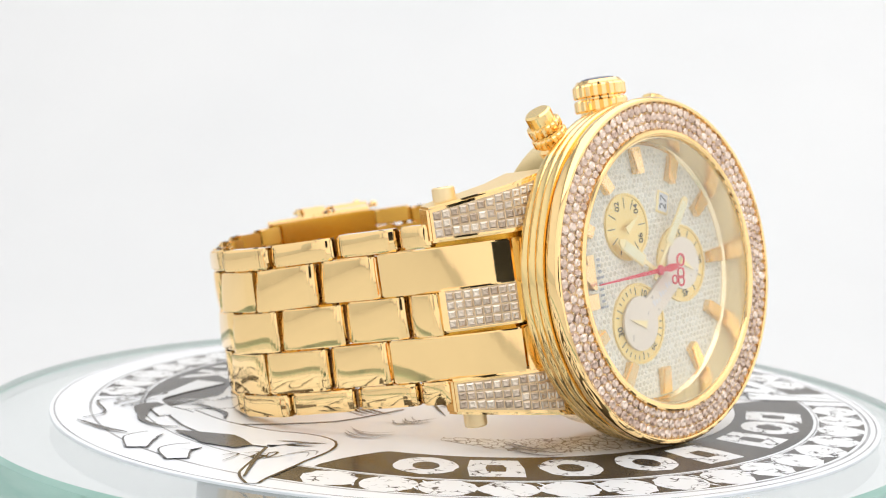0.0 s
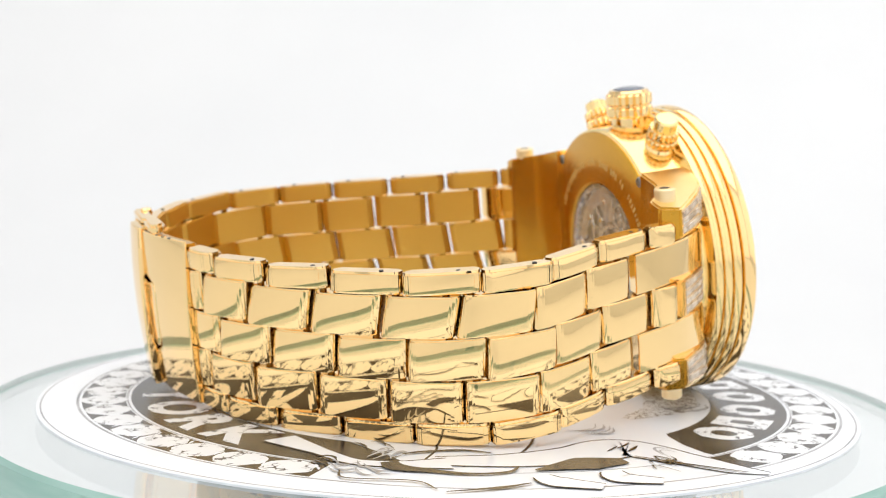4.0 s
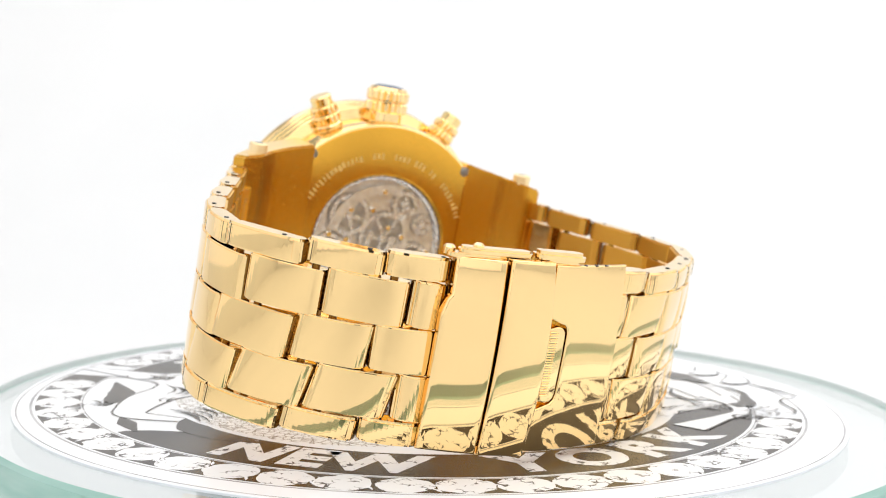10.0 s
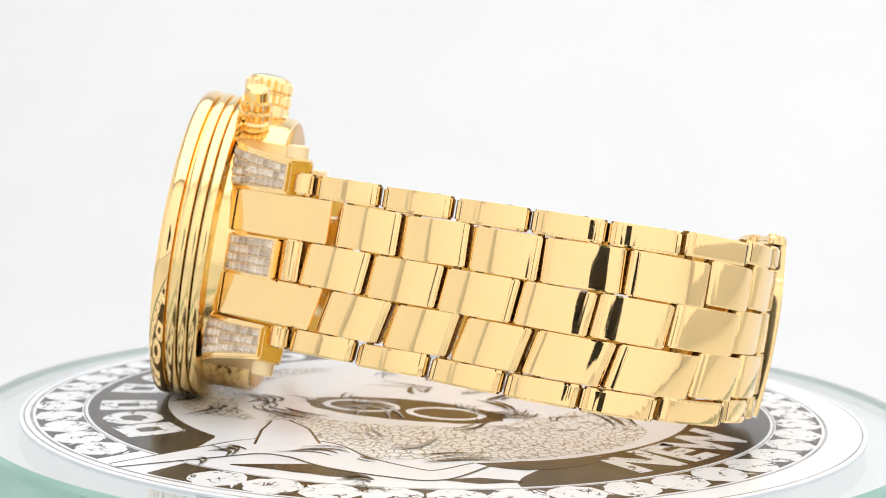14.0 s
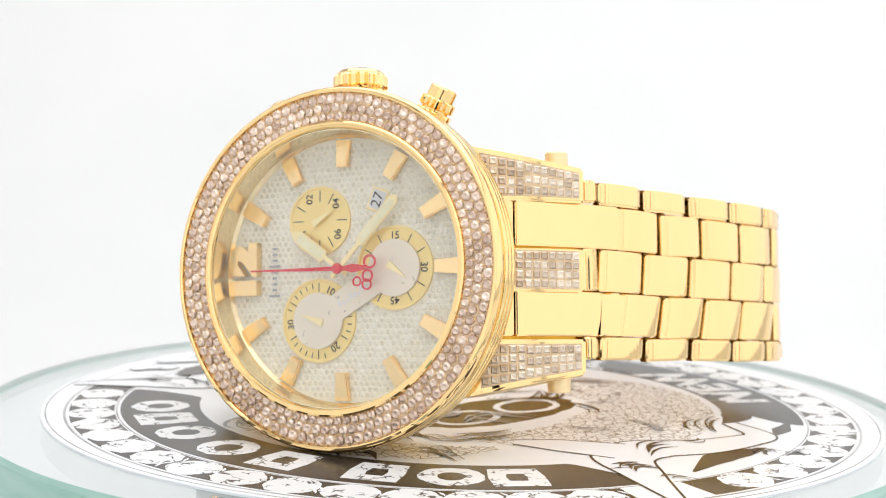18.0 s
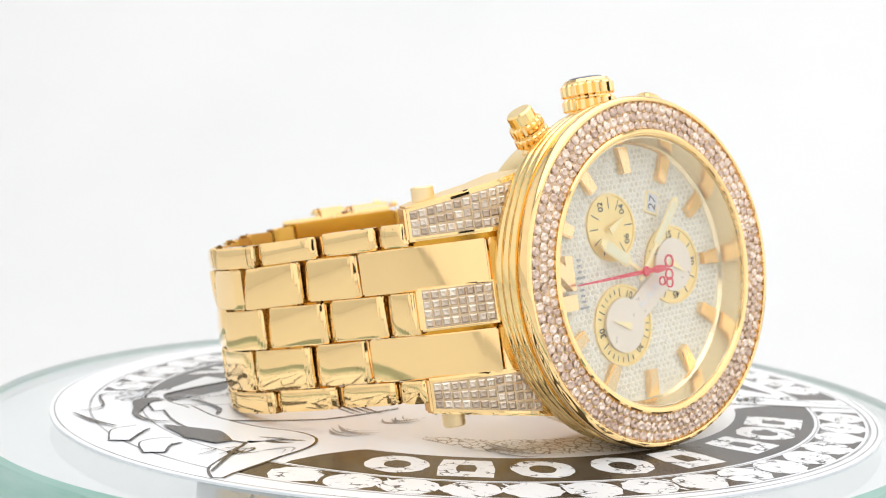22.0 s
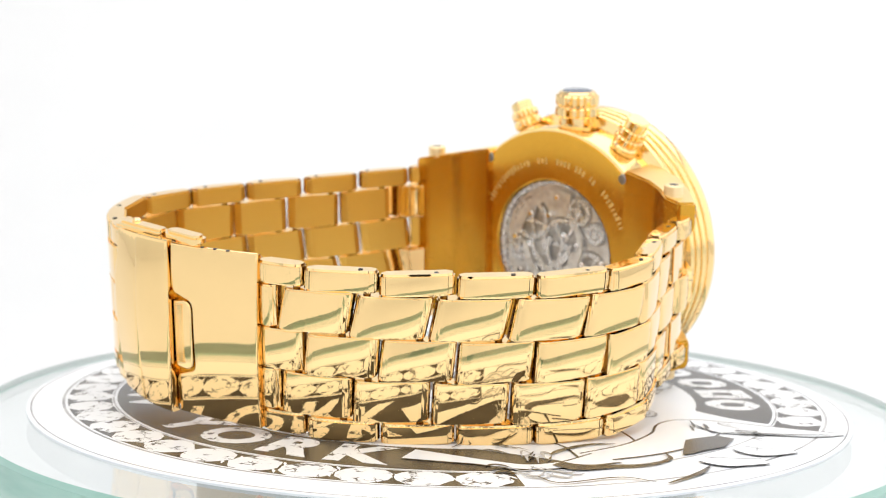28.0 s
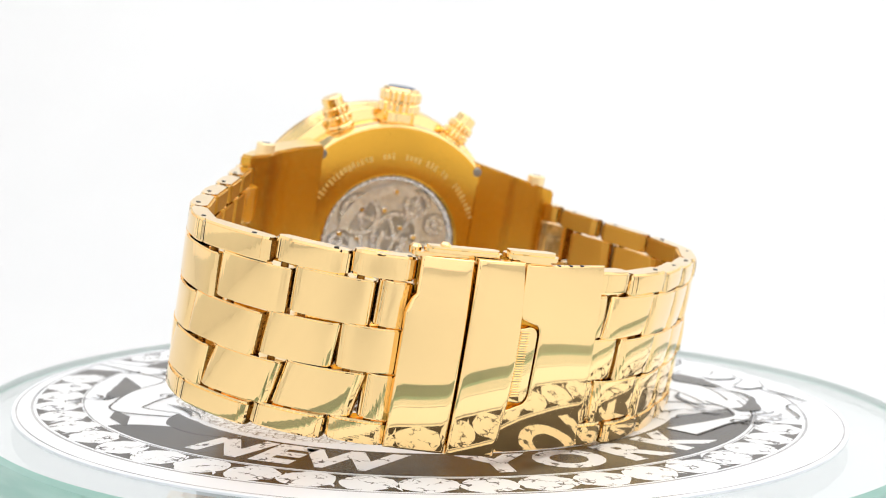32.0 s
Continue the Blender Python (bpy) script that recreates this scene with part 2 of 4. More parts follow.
def plan_prism(outline, z0, z1, bm=None, bevel=0.0):
    """An outline in (x, y), raised from z0 to z1; z0 and z1 may be functions of the point."""
    bm = bm or bmesh.new()
    f0 = z0 if callable(z0) else (lambda x, y: z0)
    f1 = z1 if callable(z1) else (lambda x, y: z1)
    low = [bm.verts.new((x, y, f0(x, y))) for x, y in outline]
    top = [bm.verts.new((x, y, f1(x, y))) for x, y in outline]
    n = len(outline)
    faces = [bm.faces.new(low[::-1]), bm.faces.new(top)]
    for i in range(n):
        faces.append(bm.faces.new((low[i], low[(i + 1) % n], top[(i + 1) % n], top[i])))
    if bevel:
        bmesh.ops.recalc_face_normals(bm, faces=faces)
        edges = {e for f in faces for e in f.edges}
        bmesh.ops.bevel(bm, geom=list(edges), offset=bevel, segments=2, affect="EDGES")
    return bm


def fluted(r_out, r_in, teeth, y0, y1, bm=None, chamfer=0.25):
    """A toothed ring, like the grip of a crown, about the y axis."""
    bm = bm or bmesh.new()
    n = teeth * 4
    prof = []
    for i in range(n):
        a = 2 * math.pi * i / n
        r = r_out if i % 4 < 3 else r_in
        prof.append((r * math.cos(a), r * math.sin(a)))
    rows = []
    for y, k in ((y0, 1 - chamfer / r_out), (y0 + chamfer, 1), (y1 - chamfer, 1), (y1, 1 - chamfer / r_out)):
        rows.append([bm.verts.new((x * k, y, z * k)) for x, z in prof])
    for a, b in zip(rows, rows[1:]):
        for i in range(n):
            j = (i + 1) % n
            bm.faces.new((a[i], a[j], b[j], b[i]))
    bm.faces.new(rows[0])
    bm.faces.new(rows[-1][::-1])
    return bm


def gem_mesh(name, r, mat, sides=8, height=0.34, square=False):
    """A cut stone: girdle, crown facets and a dished star, lying in the xz plane with its top towards +y."""
    bm = bmesh.new()

    def ring(k, y, shift):
        out = []
        for i in range(sides):
            a = 2 * math.pi * (i + shift) / sides
            q = k * r / (max(abs(math.cos(a)), abs(math.sin(a))) if square else 1.0)
            out.append(bm.verts.new((q * math.cos(a), y * r, q * math.sin(a))))
        return out
    base, girdle, table = ring(1.0, -0.25, 0.0), ring(1.0, 0.0, 0.0), ring(0.62, height, 0.0 if square else 0.5)
    heart = bm.verts.new((0, height * 0.45 * r, 0))
    for i in range(sides):
        j = (i + 1) % sides
        bm.faces.new((base[i], base[j], girdle[j], girdle[i]))
        if square:
            bm.faces.new((girdle[i], girdle[j], table[j], table[i]))
        else:
            bm.faces.new((girdle[i], girdle[j], table[i]))
            bm.faces.new((girdle[j], table[j], table[i]))
        bm.faces.new((table[i], table[j], heart))
    return finish(bm, name, mat, 0)


def letters(name, text, height, mat, parent, m, label="", depth=0.0, bold=0.0, widen=1.0):
    """Characters of the built-in font as one mesh. The text lies in the xy plane of the pose m."""
    cu = bpy.data.curves.new(name, "FONT")
    cu.body, cu.size, cu.extrude = text, height * MM, depth * MM
    cu.align_x, cu.align_y = "CENTER", "CENTER"
    cu.resolution_u, cu.offset = 4, bold * MM
    tmp = bpy.data.objects.new(name, cu)
    me = bpy.data.meshes.new_from_object(tmp)
    bpy.data.objects.remove(tmp)
    me.name = name
    if widen != 1.0:
        for v in me.vertices:
            v.co.x *= widen
    me.materials.clear()
    me.materials.append(mat)
    ob = new(name, me)
    ob.parent, ob.matrix_basis = parent, m
    if label:
        tagged(ob, label)
    return ob


# ---- light tent ----
def tent():
    """White cloth walls, ceiling and sweep, closed all round."""
    def panel(name, sx, sy, sz, place, label):
        bm = box(sx, sy, sz)
        ob = new(name, finish(bm, name, tent_cloth, 0))
        ob.matrix_basis = at(*place)
        return tagged(ob, label, "wall", kind="structure")
    bm = bmesh.new()
    prof = [(-530, -50), (60, -50)] + [(60 + 540 * math.sin(radians(d)), 490 - 540 * math.cos(radians(d))) for d in range(6, 91, 6)] + [(600, 650)]
    rows = [[bm.verts.new((x, y, z)) for x in (-500, 500)] for y, z in prof]
    back = [[bm.verts.new((x, y + 5, z - 5)) for x in (-500, 500)] for y, z in prof]
    for s in (rows, back):
        for p, q in zip(s, s[1:]):
            bm.faces.new((p[0], p[1], q[1], q[0]))
    for k in (0, 1):
        for i in range(len(prof) - 1):
            bm.faces.new((rows[i][k], rows[i + 1][k], back[i + 1][k], back[i][k]))
    for i in (0, -1):
        bm.faces.new((rows[i][0], rows[i][1], back[i][1], back[i][0]))
    cove = new("backdrop", finish(bm, "backdrop", tent_cloth, 60))
    tagged(cove, "seamless white cloth sweep behind and under the turntable", "backdrop", kind="structure")
    panel("wall_west", 6, 1140, 700, (-503, 35, 300), "white cloth side of the light tent")
    panel("wall_east", 6, 1140, 700, (503, 35, 300), "white cloth side of the light tent")
    panel("wall_front", 1000, 6, 700, (0, -533, 300), "white cloth front of the light tent")
    top = panel("ceiling", 1012, 1142, 6, (0, 35, 653), "white cloth top of the light tent")
    top["category"] = "ceiling"


tent()


# ---- the filming camera, seen as a dark shape in the gold ----
def film_camera():
    ob = tagged(new("video_camera"), "black video camera lens reflected in the gold", "camera")
    ob.matrix_basis = CAMERA_POSE @ Matrix.Rotation(radians(-90), 4, "X")
    bm = lathe([(0, -3.2), (14.5, -3.2), (15.0, -2.4), (17.6, -2.2), (17.9, -3), (17.9, -30), (18.3, -31), (18.3, -60), (0, -60)], 64)
    part("lens_barrel", bm, black_metal, ob)
    part("front_lens", lathe([(0, -2.6), (6, -2.7), (12.8, -3.0), (12.8, -3.15), (0, -3.15)], 48), lens_glass, ob)
    part("body", box(34, 60, 84, 6, 3, centre=(0, -91, 0)), black_metal, ob)
    return ob


film_camera()

# ---- turntable ----
turntable = tagged(new("turntable"), "round clear glass turntable plate with green edge", "turntable")
PRINT_CENTRE = (2.35, 1.22)
GLASS_TOP = -0.4


def build_turntable():
    bm = bmesh.new()
    y = [(0, 0), (70.0, 0), (70.6, -0.6), (70.6, -7.4), (70.0, -8.0), (0, -8.0)]
    lathe([(r, h + GLASS_TOP) for r, h in y], 160, bm)
    for f in bm.faces:
        if all(v.co.xz.length > 69 for v in f.verts):
            f.material_index = 1
    bmesh.ops.rotate(bm, verts=bm.verts, cent=(0, 0, 0), matrix=Matrix.Rotation(radians(90), 3, "X"))
    plate = part("glass_plate", bm, [table_glass, rim_glass], turntable, "clear glass with green polished edge")
    plate.visible_shadow = False
    bm = lathe([(0, -8.5), (30, -8.5), (31, -9.2), (31, -11.5), (0, -11.5)], 96)
    bmesh.ops.rotate(bm, verts=bm.verts, cent=(0, 0, 0), matrix=Matrix.Rotation(radians(90), 3, "X"))
    part("hub", bm, grey_plastic, turntable, "grey plastic hub under the glass")


build_turntable()


def turntable_base():
    ob = tagged(new("pedestal"), "grey plastic motor pedestal under the glass plate", "stand")
    bm = lathe([(0, -12), (36, -12), (38, -13.5), (40, -48), (41, -50), (0, -50)], 96)
    bmesh.ops.rotate(bm, verts=bm.verts, cent=(0, 0, 0), matrix=Matrix.Rotation(radians(90), 3, "X"))
    part("housing", bm, grey_plastic, ob)


turntable_base()

# ---- printed disc on the glass ----
printed_disc = tagged(new("printed_disc"), "white round print with sparkling ring and dark lettered band", "print")


def ring_sheet(r0, r1, a0, a1, h, steps):
    """A flat ring or arc, in millimetres about the print's centre."""
    bm = bmesh.new()
    rows = []
    for i in range(steps + 1):
        a = radians(a0 + (a1 - a0) * i / steps)
        rows.append([bm.verts.new((PRINT_CENTRE[0] + r * math.cos(a), PRINT_CENTRE[1] + r * math.sin(a), h)) for r in (r0, r1)])
    for a, b in zip(rows, rows[1:]):
        bm.faces.new((a[0], a[1], b[1], b[0]))
    return bm


ART = (PRINT_CENTRE[0] + 2.1, PRINT_CENTRE[1] - 0.8)


def polar(r, a):
    return Vector((ART[0] + r * math.cos(radians(a)), ART[1] + r * math.sin(radians(a))))


def arc_sheet(r0, r1, a0, a1, h, steps, taper=0.0):
    """A flat ring or arc about the art's centre; its ends may run to a point on the outer side."""
    bm = bmesh.new()
    rows = []
    for i in range(steps + 1):
        a = a0 + (a1 - a0) * i / steps
        edge = min(i, steps - i) / steps * abs(a1 - a0)
        k = min(1.0, edge / taper) if taper else 1.0
        inner = r1 - (r1 - r0) * (0.12 + 0.88 * k ** 0.6)
        rows.append([bm.verts.new((*polar(r, a), h)) for r in (inner, r1)])
    for p, q in zip(rows, rows[1:]):
        bm.faces.new((p[0], p[1], q[1], q[0]))
    return bm


def curve_points(points, n=12):
    pts = [Vector(p) for p in points]
    pts = [2 * pts[0] - pts[1]] + pts + [2 * pts[-1] - pts[-2]]
    out = []
    for i in range(1, len(pts) - 2):
        p0, p1, p2, p3 = pts[i - 1:i + 3]
        for k in range(n):
            t = k / n
            out.append(0.5 * ((2 * p1) + (p2 - p0) * t + (2 * p0 - 5 * p1 + 4 * p2 - p3) * t * t + (3 * p1 - p0 - 3 * p2 + p3) * t ** 3))
    out.append(pts[-2])
    return out


def ribbon(points, widths, h, grow=0.0):
    """A flat brush stroke through (radius, angle) points with a width at each."""
    mid = curve_points([polar(r, a) for r, a in points])
    bm = bmesh.new()
    rows = []
    for i, p in enumerate(mid):
        tan = (mid[min(i + 1, len(mid) - 1)] - mid[max(i - 1, 0)]).normalized()
        side = Vector((-tan.y, tan.x))
        f = i / (len(mid) - 1) * (len(widths) - 1)
        k = min(int(f), len(widths) - 2)
        w = (widths[k] + (widths[k + 1] - widths[k]) * (f - k)) / 2 + grow
        rows.append([bm.verts.new((*(p + side * w), h)), bm.verts.new((*(p - side * w), h))])
    for p, q in zip(rows, rows[1:]):
        bm.faces.new((p[0], p[1], q[1], q[0]))
    return bm


def blob(r, a, sx, sy, turn, h, n=28, rough=0.1):
    """A flat uneven oval."""
    bm = bmesh.new()
    c, s = math.cos(radians(turn)), math.sin(radians(turn))
    o = polar(r, a)
    vs = []
    for i in range(n):
        t = 2 * math.pi * i / n
        k = 1 + random.uniform(-rough, rough)
        x, y = sx * k * math.cos(t), sy * k * math.sin(t)
        vs.append(bm.verts.new((o.x + c * x - s * y, o.y + s * x + c * y, h)))
    bm.faces.new(vs)
    return bm


def outlined(name, points, widths, h, line=0.38):
    part(name + "_outline", ribbon(points, widths, h, line), print_dark, printed_disc, smooth=0)
    part(name, ribbon(points, widths, h + 0.005), print_white, printed_disc, smooth=0)


def build_print():
    bm = lathe([(0, 0), (62.0, 0), (62.1, -0.1), (62.1, -0.38), (0, -0.38)], 160)
    bmesh.ops.rotate(bm, verts=bm.verts, cent=(0, 0, 0), matrix=Matrix.Rotation(radians(90), 3, "X"))
    bmesh.ops.translate(bm, verts=bm.verts, vec=(*PRINT_CENTRE, 0))
    part("card", bm, print_white, printed_disc)
    part("outer_line", ring_sheet(61.3, 61.55, 0, 360, 0.012, 160), print_grey, printed_disc, smooth=0)
    part("stone_line", arc_sheet(58.0, 58.4, 0, 360, 0.012, 160), print_grey, printed_disc, smooth=0)
    part("inner_line", arc_sheet(50.9, 51.15, 0, 360, 0.012, 160), print_grey, printed_disc, smooth=0)
    # ring of printed stones on dark ink
    gaps = ((-172, -118), (0, 9.5))
    part("stone_ring", arc_sheet(51.3, 57.6, 9.5, 187.5, 0.012, 120), print_dark, printed_disc, "dark ring behind printed stones", smooth=0)
    part("stone_ring", arc_sheet(51.3, 57.6, 242, 360, 0.012, 80), print_dark, printed_disc, "dark ring behind printed stones", smooth=0)
    rnd = random.Random(8)
    for i in range(48):
        a = 7.5 * i + 3.0
        if any(g0 - 2 < ((a + 180) % 360) - 180 < g1 + 2 for g0, g1 in gaps):
            continue
        part("printed_stone", blob(54.45, a, 3.3, 3.5, a, 0.017 + 0.005 * (i % 2), 22, 0.07), print_glitter, printed_disc, smooth=0)
        for k in range(2):
            q = a + 3.75 + rnd.uniform(-0.7, 0.7)
            r = 54.4 + rnd.uniform(-2.2, 2.2)
            part("stone_flash", ribbon([(r - 0.7, q - 0.5), (r, q), (r + 0.8, q + 0.4)], (0.1, 0.45, 0.1), 0.028 + 0.004 * k), print_white, printed_disc, smooth=0)
    # dark bands
    part("word_band", arc_sheet(39.2, 50.5, 57, 198, 0.012, 110, 14), print_dark, printed_disc, "dark brown arc behind white words", smooth=0)
    part("word_band", arc_sheet(39.2, 50.5, -114, 5, 0.012, 90, 6), print_dark, printed_disc, "dark brown arc behind white shapes", smooth=0)
    for points, widths in (([(48.5, 15), (45.8, 25), (46.3, 31), (48, 37)], (0.4, 4.2, 3.6, 0.5)), ([(47, 47), (47.4, 52), (48.3, 58)], (0.4, 2.8, 0.6)),
                           ([(39.3, 52), (41, 61), (41.2, 70), (40.7, 80)], (0.4, 4.5, 4.0, 0.5))):
        part("dark_patch", ribbon(points, widths, 0.036), print_dark, printed_disc, smooth=0)
    # white words, tops to the centre
    for ch, a in (("N", 81.5), ("E", 91.5), ("W", 103), ("Y", 127), ("O", 139.5), ("R", 152), ("K", 164)):
        o = polar(44.8, a)
        m = frame_of((o.x, o.y, 0.028), Vector((-math.sin(radians(a)), math.cos(radians(a)), 0)), Vector((-math.cos(radians(a)), -math.sin(radians(a)), 0)), Vector((0, 0, 1)))
        letters("letter", ch, 11.5, print_glitter, printed_disc, m, bold=0.55)
    # the maker's name, as plain blocks and rings
    for k, a in enumerate((-99, -88, -76, -62.5, -50, -34, -22.5, -12.5)):
        if k in (0, 2, 3, 6):
            part("name_ring", blob(44.8, a, 4.1, 4.0, a, 0.024, 28, 0.04), print_glitter, printed_disc, smooth=0)
            part("name_slot", blob(44.8, a, 1.9, 1.7, a, 0.03, 20, 0.04), print_dark, printed_disc, smooth=0)
        else:
            part("name_block", ribbon([(40.8, a), (44.8, a), (48.8, a)], (6.0, 7.0, 6.8), 0.024), print_glitter, printed_disc, smooth=0)
            part("name_slot", ribbon([(43.2, a), (44.8, a), (46.4, a)], (2.0, 2.6, 2.2), 0.03), print_dark, printed_disc, smooth=0)
    # sketched figure as plain sweeping shapes
    part("pebbled_patch", ribbon([(25, -16), (26.5, 8), (28, 30), (28, 55), (28, 80), (27, 100), (25, 122)], (3, 14, 19, 20, 20, 18, 4), 0.026), print_pebble, printed_disc, "finely outlined pebble pattern", smooth=0)
    part("pebbled_patch", ribbon([(30, -100), (33, -78), (34, -50), (33, -30), (30, -12)], (2, 8, 9, 8, 2), 0.026), print_pebble, printed_disc, "finely outlined pebble pattern", smooth=0)
    part("oval_edge", blob(9.2, 17, 17.2, 9.0, 115, 0.029, 40, 0.03), print_white, printed_disc, smooth=0)
    part("dark_oval", blob(8.4, 17, 15.5, 7.2, 115, 0.033, 36, 0.04), print_dark, printed_disc, smooth=0)
    for k, (r, a) in enumerate(((11.5, -18), (10.0, 58))):
        part("white_loop", blob(r, a, 6.0, 4.2, 115, 0.038 + 0.009 * k, 30, 0.02), print_white, printed_disc, smooth=0)
        part("loop_middle", blob(r, a, 4.9, 3.1, 115, 0.042 + 0.009 * k, 30, 0.02), print_dark, printed_disc, smooth=0)
    outlined("white_limb", [(58, 4), (47, 7), (39, 11), (37, 20), (40.8, 30), (44, 40), (45, 46), (40, 54)], (1.5, 5, 8, 9, 7, 5, 4, 2), 0.054)
    outlined("white_limb", [(27, -6), (30, 4), (36, 14)], (2, 6, 8), 0.066)
    outlined("white_limb", [(16, -152), (28, -148), (39, -151), (47, -157)], (10, 14, 11, 5), 0.078)
    outlined("white_limb", [(46, -158), (45, -146), (43.5, -134), (42, -124), (50, -120), (57, -118), (61, -116)], (4, 6, 8, 9, 6, 4, 1), 0.090)
    outlined("white_limb", [(43, 172), (46, -177), (49, -170), (48.5, -163), (47, -156)], (5, 2.4, 2.2, 2.6, 5), 0.102)
    outlined("white_limb", [(52.5, -134), (55.5, -134), (58.3, -130)], (2.6, 4.2, 2.4), 0.2, 0.25)
    outlined("white_limb", [(53.3, -144), (56, -142.5), (58.8, -138)], (2.4, 4.2, 2.4), 0.212, 0.25)
    for k, (points, widths) in enumerate((([(48.3, -129), (48.2, -135.5), (50.4, -144)], (2.6, 5.8, 0.5)), ([(48.2, -165), (50.6, -163), (51.4, -158), (52.3, -153), (51.2, -148), (48.8, -146)], (2.2, 3.0, 1.5, 0.8, 0.7, 0.3)),
                                          ([(43.8, -164), (42, -161), (40.4, -154), (41.6, -149)], (0.3, 0.8, 0.8, 0.3)), ([(54.2, -170), (57.2, -168), (56.4, -160), (59.7, -157)], (0.2, 0.4, 0.4, 0.2)),
                                          ([(46.8, -126), (52, -122.5), (59.7, -118)], (0.3, 0.6, 0.3)), ([(60.6, -156), (58.4, -150), (56.4, -146)], (0.3, 0.9, 0.3)))):
        part("dark_patch", ribbon(points, widths, 0.224 + 0.006 * k), print_dark, printed_disc, smooth=0)
    # quick dark pen strokes, in families of near-parallel lines
    rnd = random.Random(5)
    for i in range(66):
        a, r = rnd.uniform(0, 360), rnd.uniform(8, 37)
        if i % 4 == 0:
            a, r = rnd.choice((rnd.uniform(-128, -118), rnd.uniform(4, 10), rnd.uniform(180, 196), rnd.uniform(30, 42))), rnd.uniform(36, 50)
        span, slope, bow = rnd.uniform(10, 34) * 24 / (r + 8), rnd.uniform(-7, 7), rnd.uniform(-2.5, 2.5)
        if i % 4 == 0:
            span, slope = span * 0.35, slope * 0.5
        for k in range(rnd.randint(2, 4)):
            q, w = r + 1.15 * k + rnd.uniform(-0.2, 0.2), rnd.uniform(0.25, 0.75)
            a1 = a + rnd.uniform(-2, 2)
            a2 = a1 + span * rnd.uniform(0.7, 1.1)
            part("pen_stroke", ribbon([(q, a1), (q + slope * 0.35 + bow, a1 + (a2 - a1) * 0.35), (q + slope * 0.7 + bow, a1 + (a2 - a1) * 0.7), (q + slope, a2)], (0.08, w, w * 0.8, 0.08), 0.12 + 0.004 * ((3 * i + k) % 17)), print_dark if i % 3 else print_grey, printed_disc, smooth=0)


build_print()

# ---- the watch: x to twelve o'clock, y out of the dial, z to the crown ----
WATCH_AXES = ((-0.68629, -0.72111, -0.09490), (0.70825, -0.69227, 0.13840), (-0.16549, 0.02777, 0.98582))
WATCH_PLACE = (28.35, -26.39, 22.75)
watch = tagged(new("wristwatch"), "gold chronograph wristwatch with diamond bezel and link bracelet on its side", "watch")
WATCH_POSE = frame_of(WATCH_PLACE, *[Vector(a).normalized() for a in WATCH_AXES])
watch.matrix_basis = WATCH_POSE


def clock(hour, r):
    """The dial place of an hour at a radius."""
    a = radians(hour * 30)
    return r * math.cos(a), r * math.sin(a)


def dial_pose(x, z, y, turn=0.0):
    """A pose on the dial whose xy plane is the dial's, with its up towards twelve, turned clockwise by degrees."""
    a = radians(turn)
    up = Vector((math.cos(a), 0, math.sin(a)))
    out = Vector((0, 1, 0))
    return frame_of((x, y, z), up.cross(out), up, out)


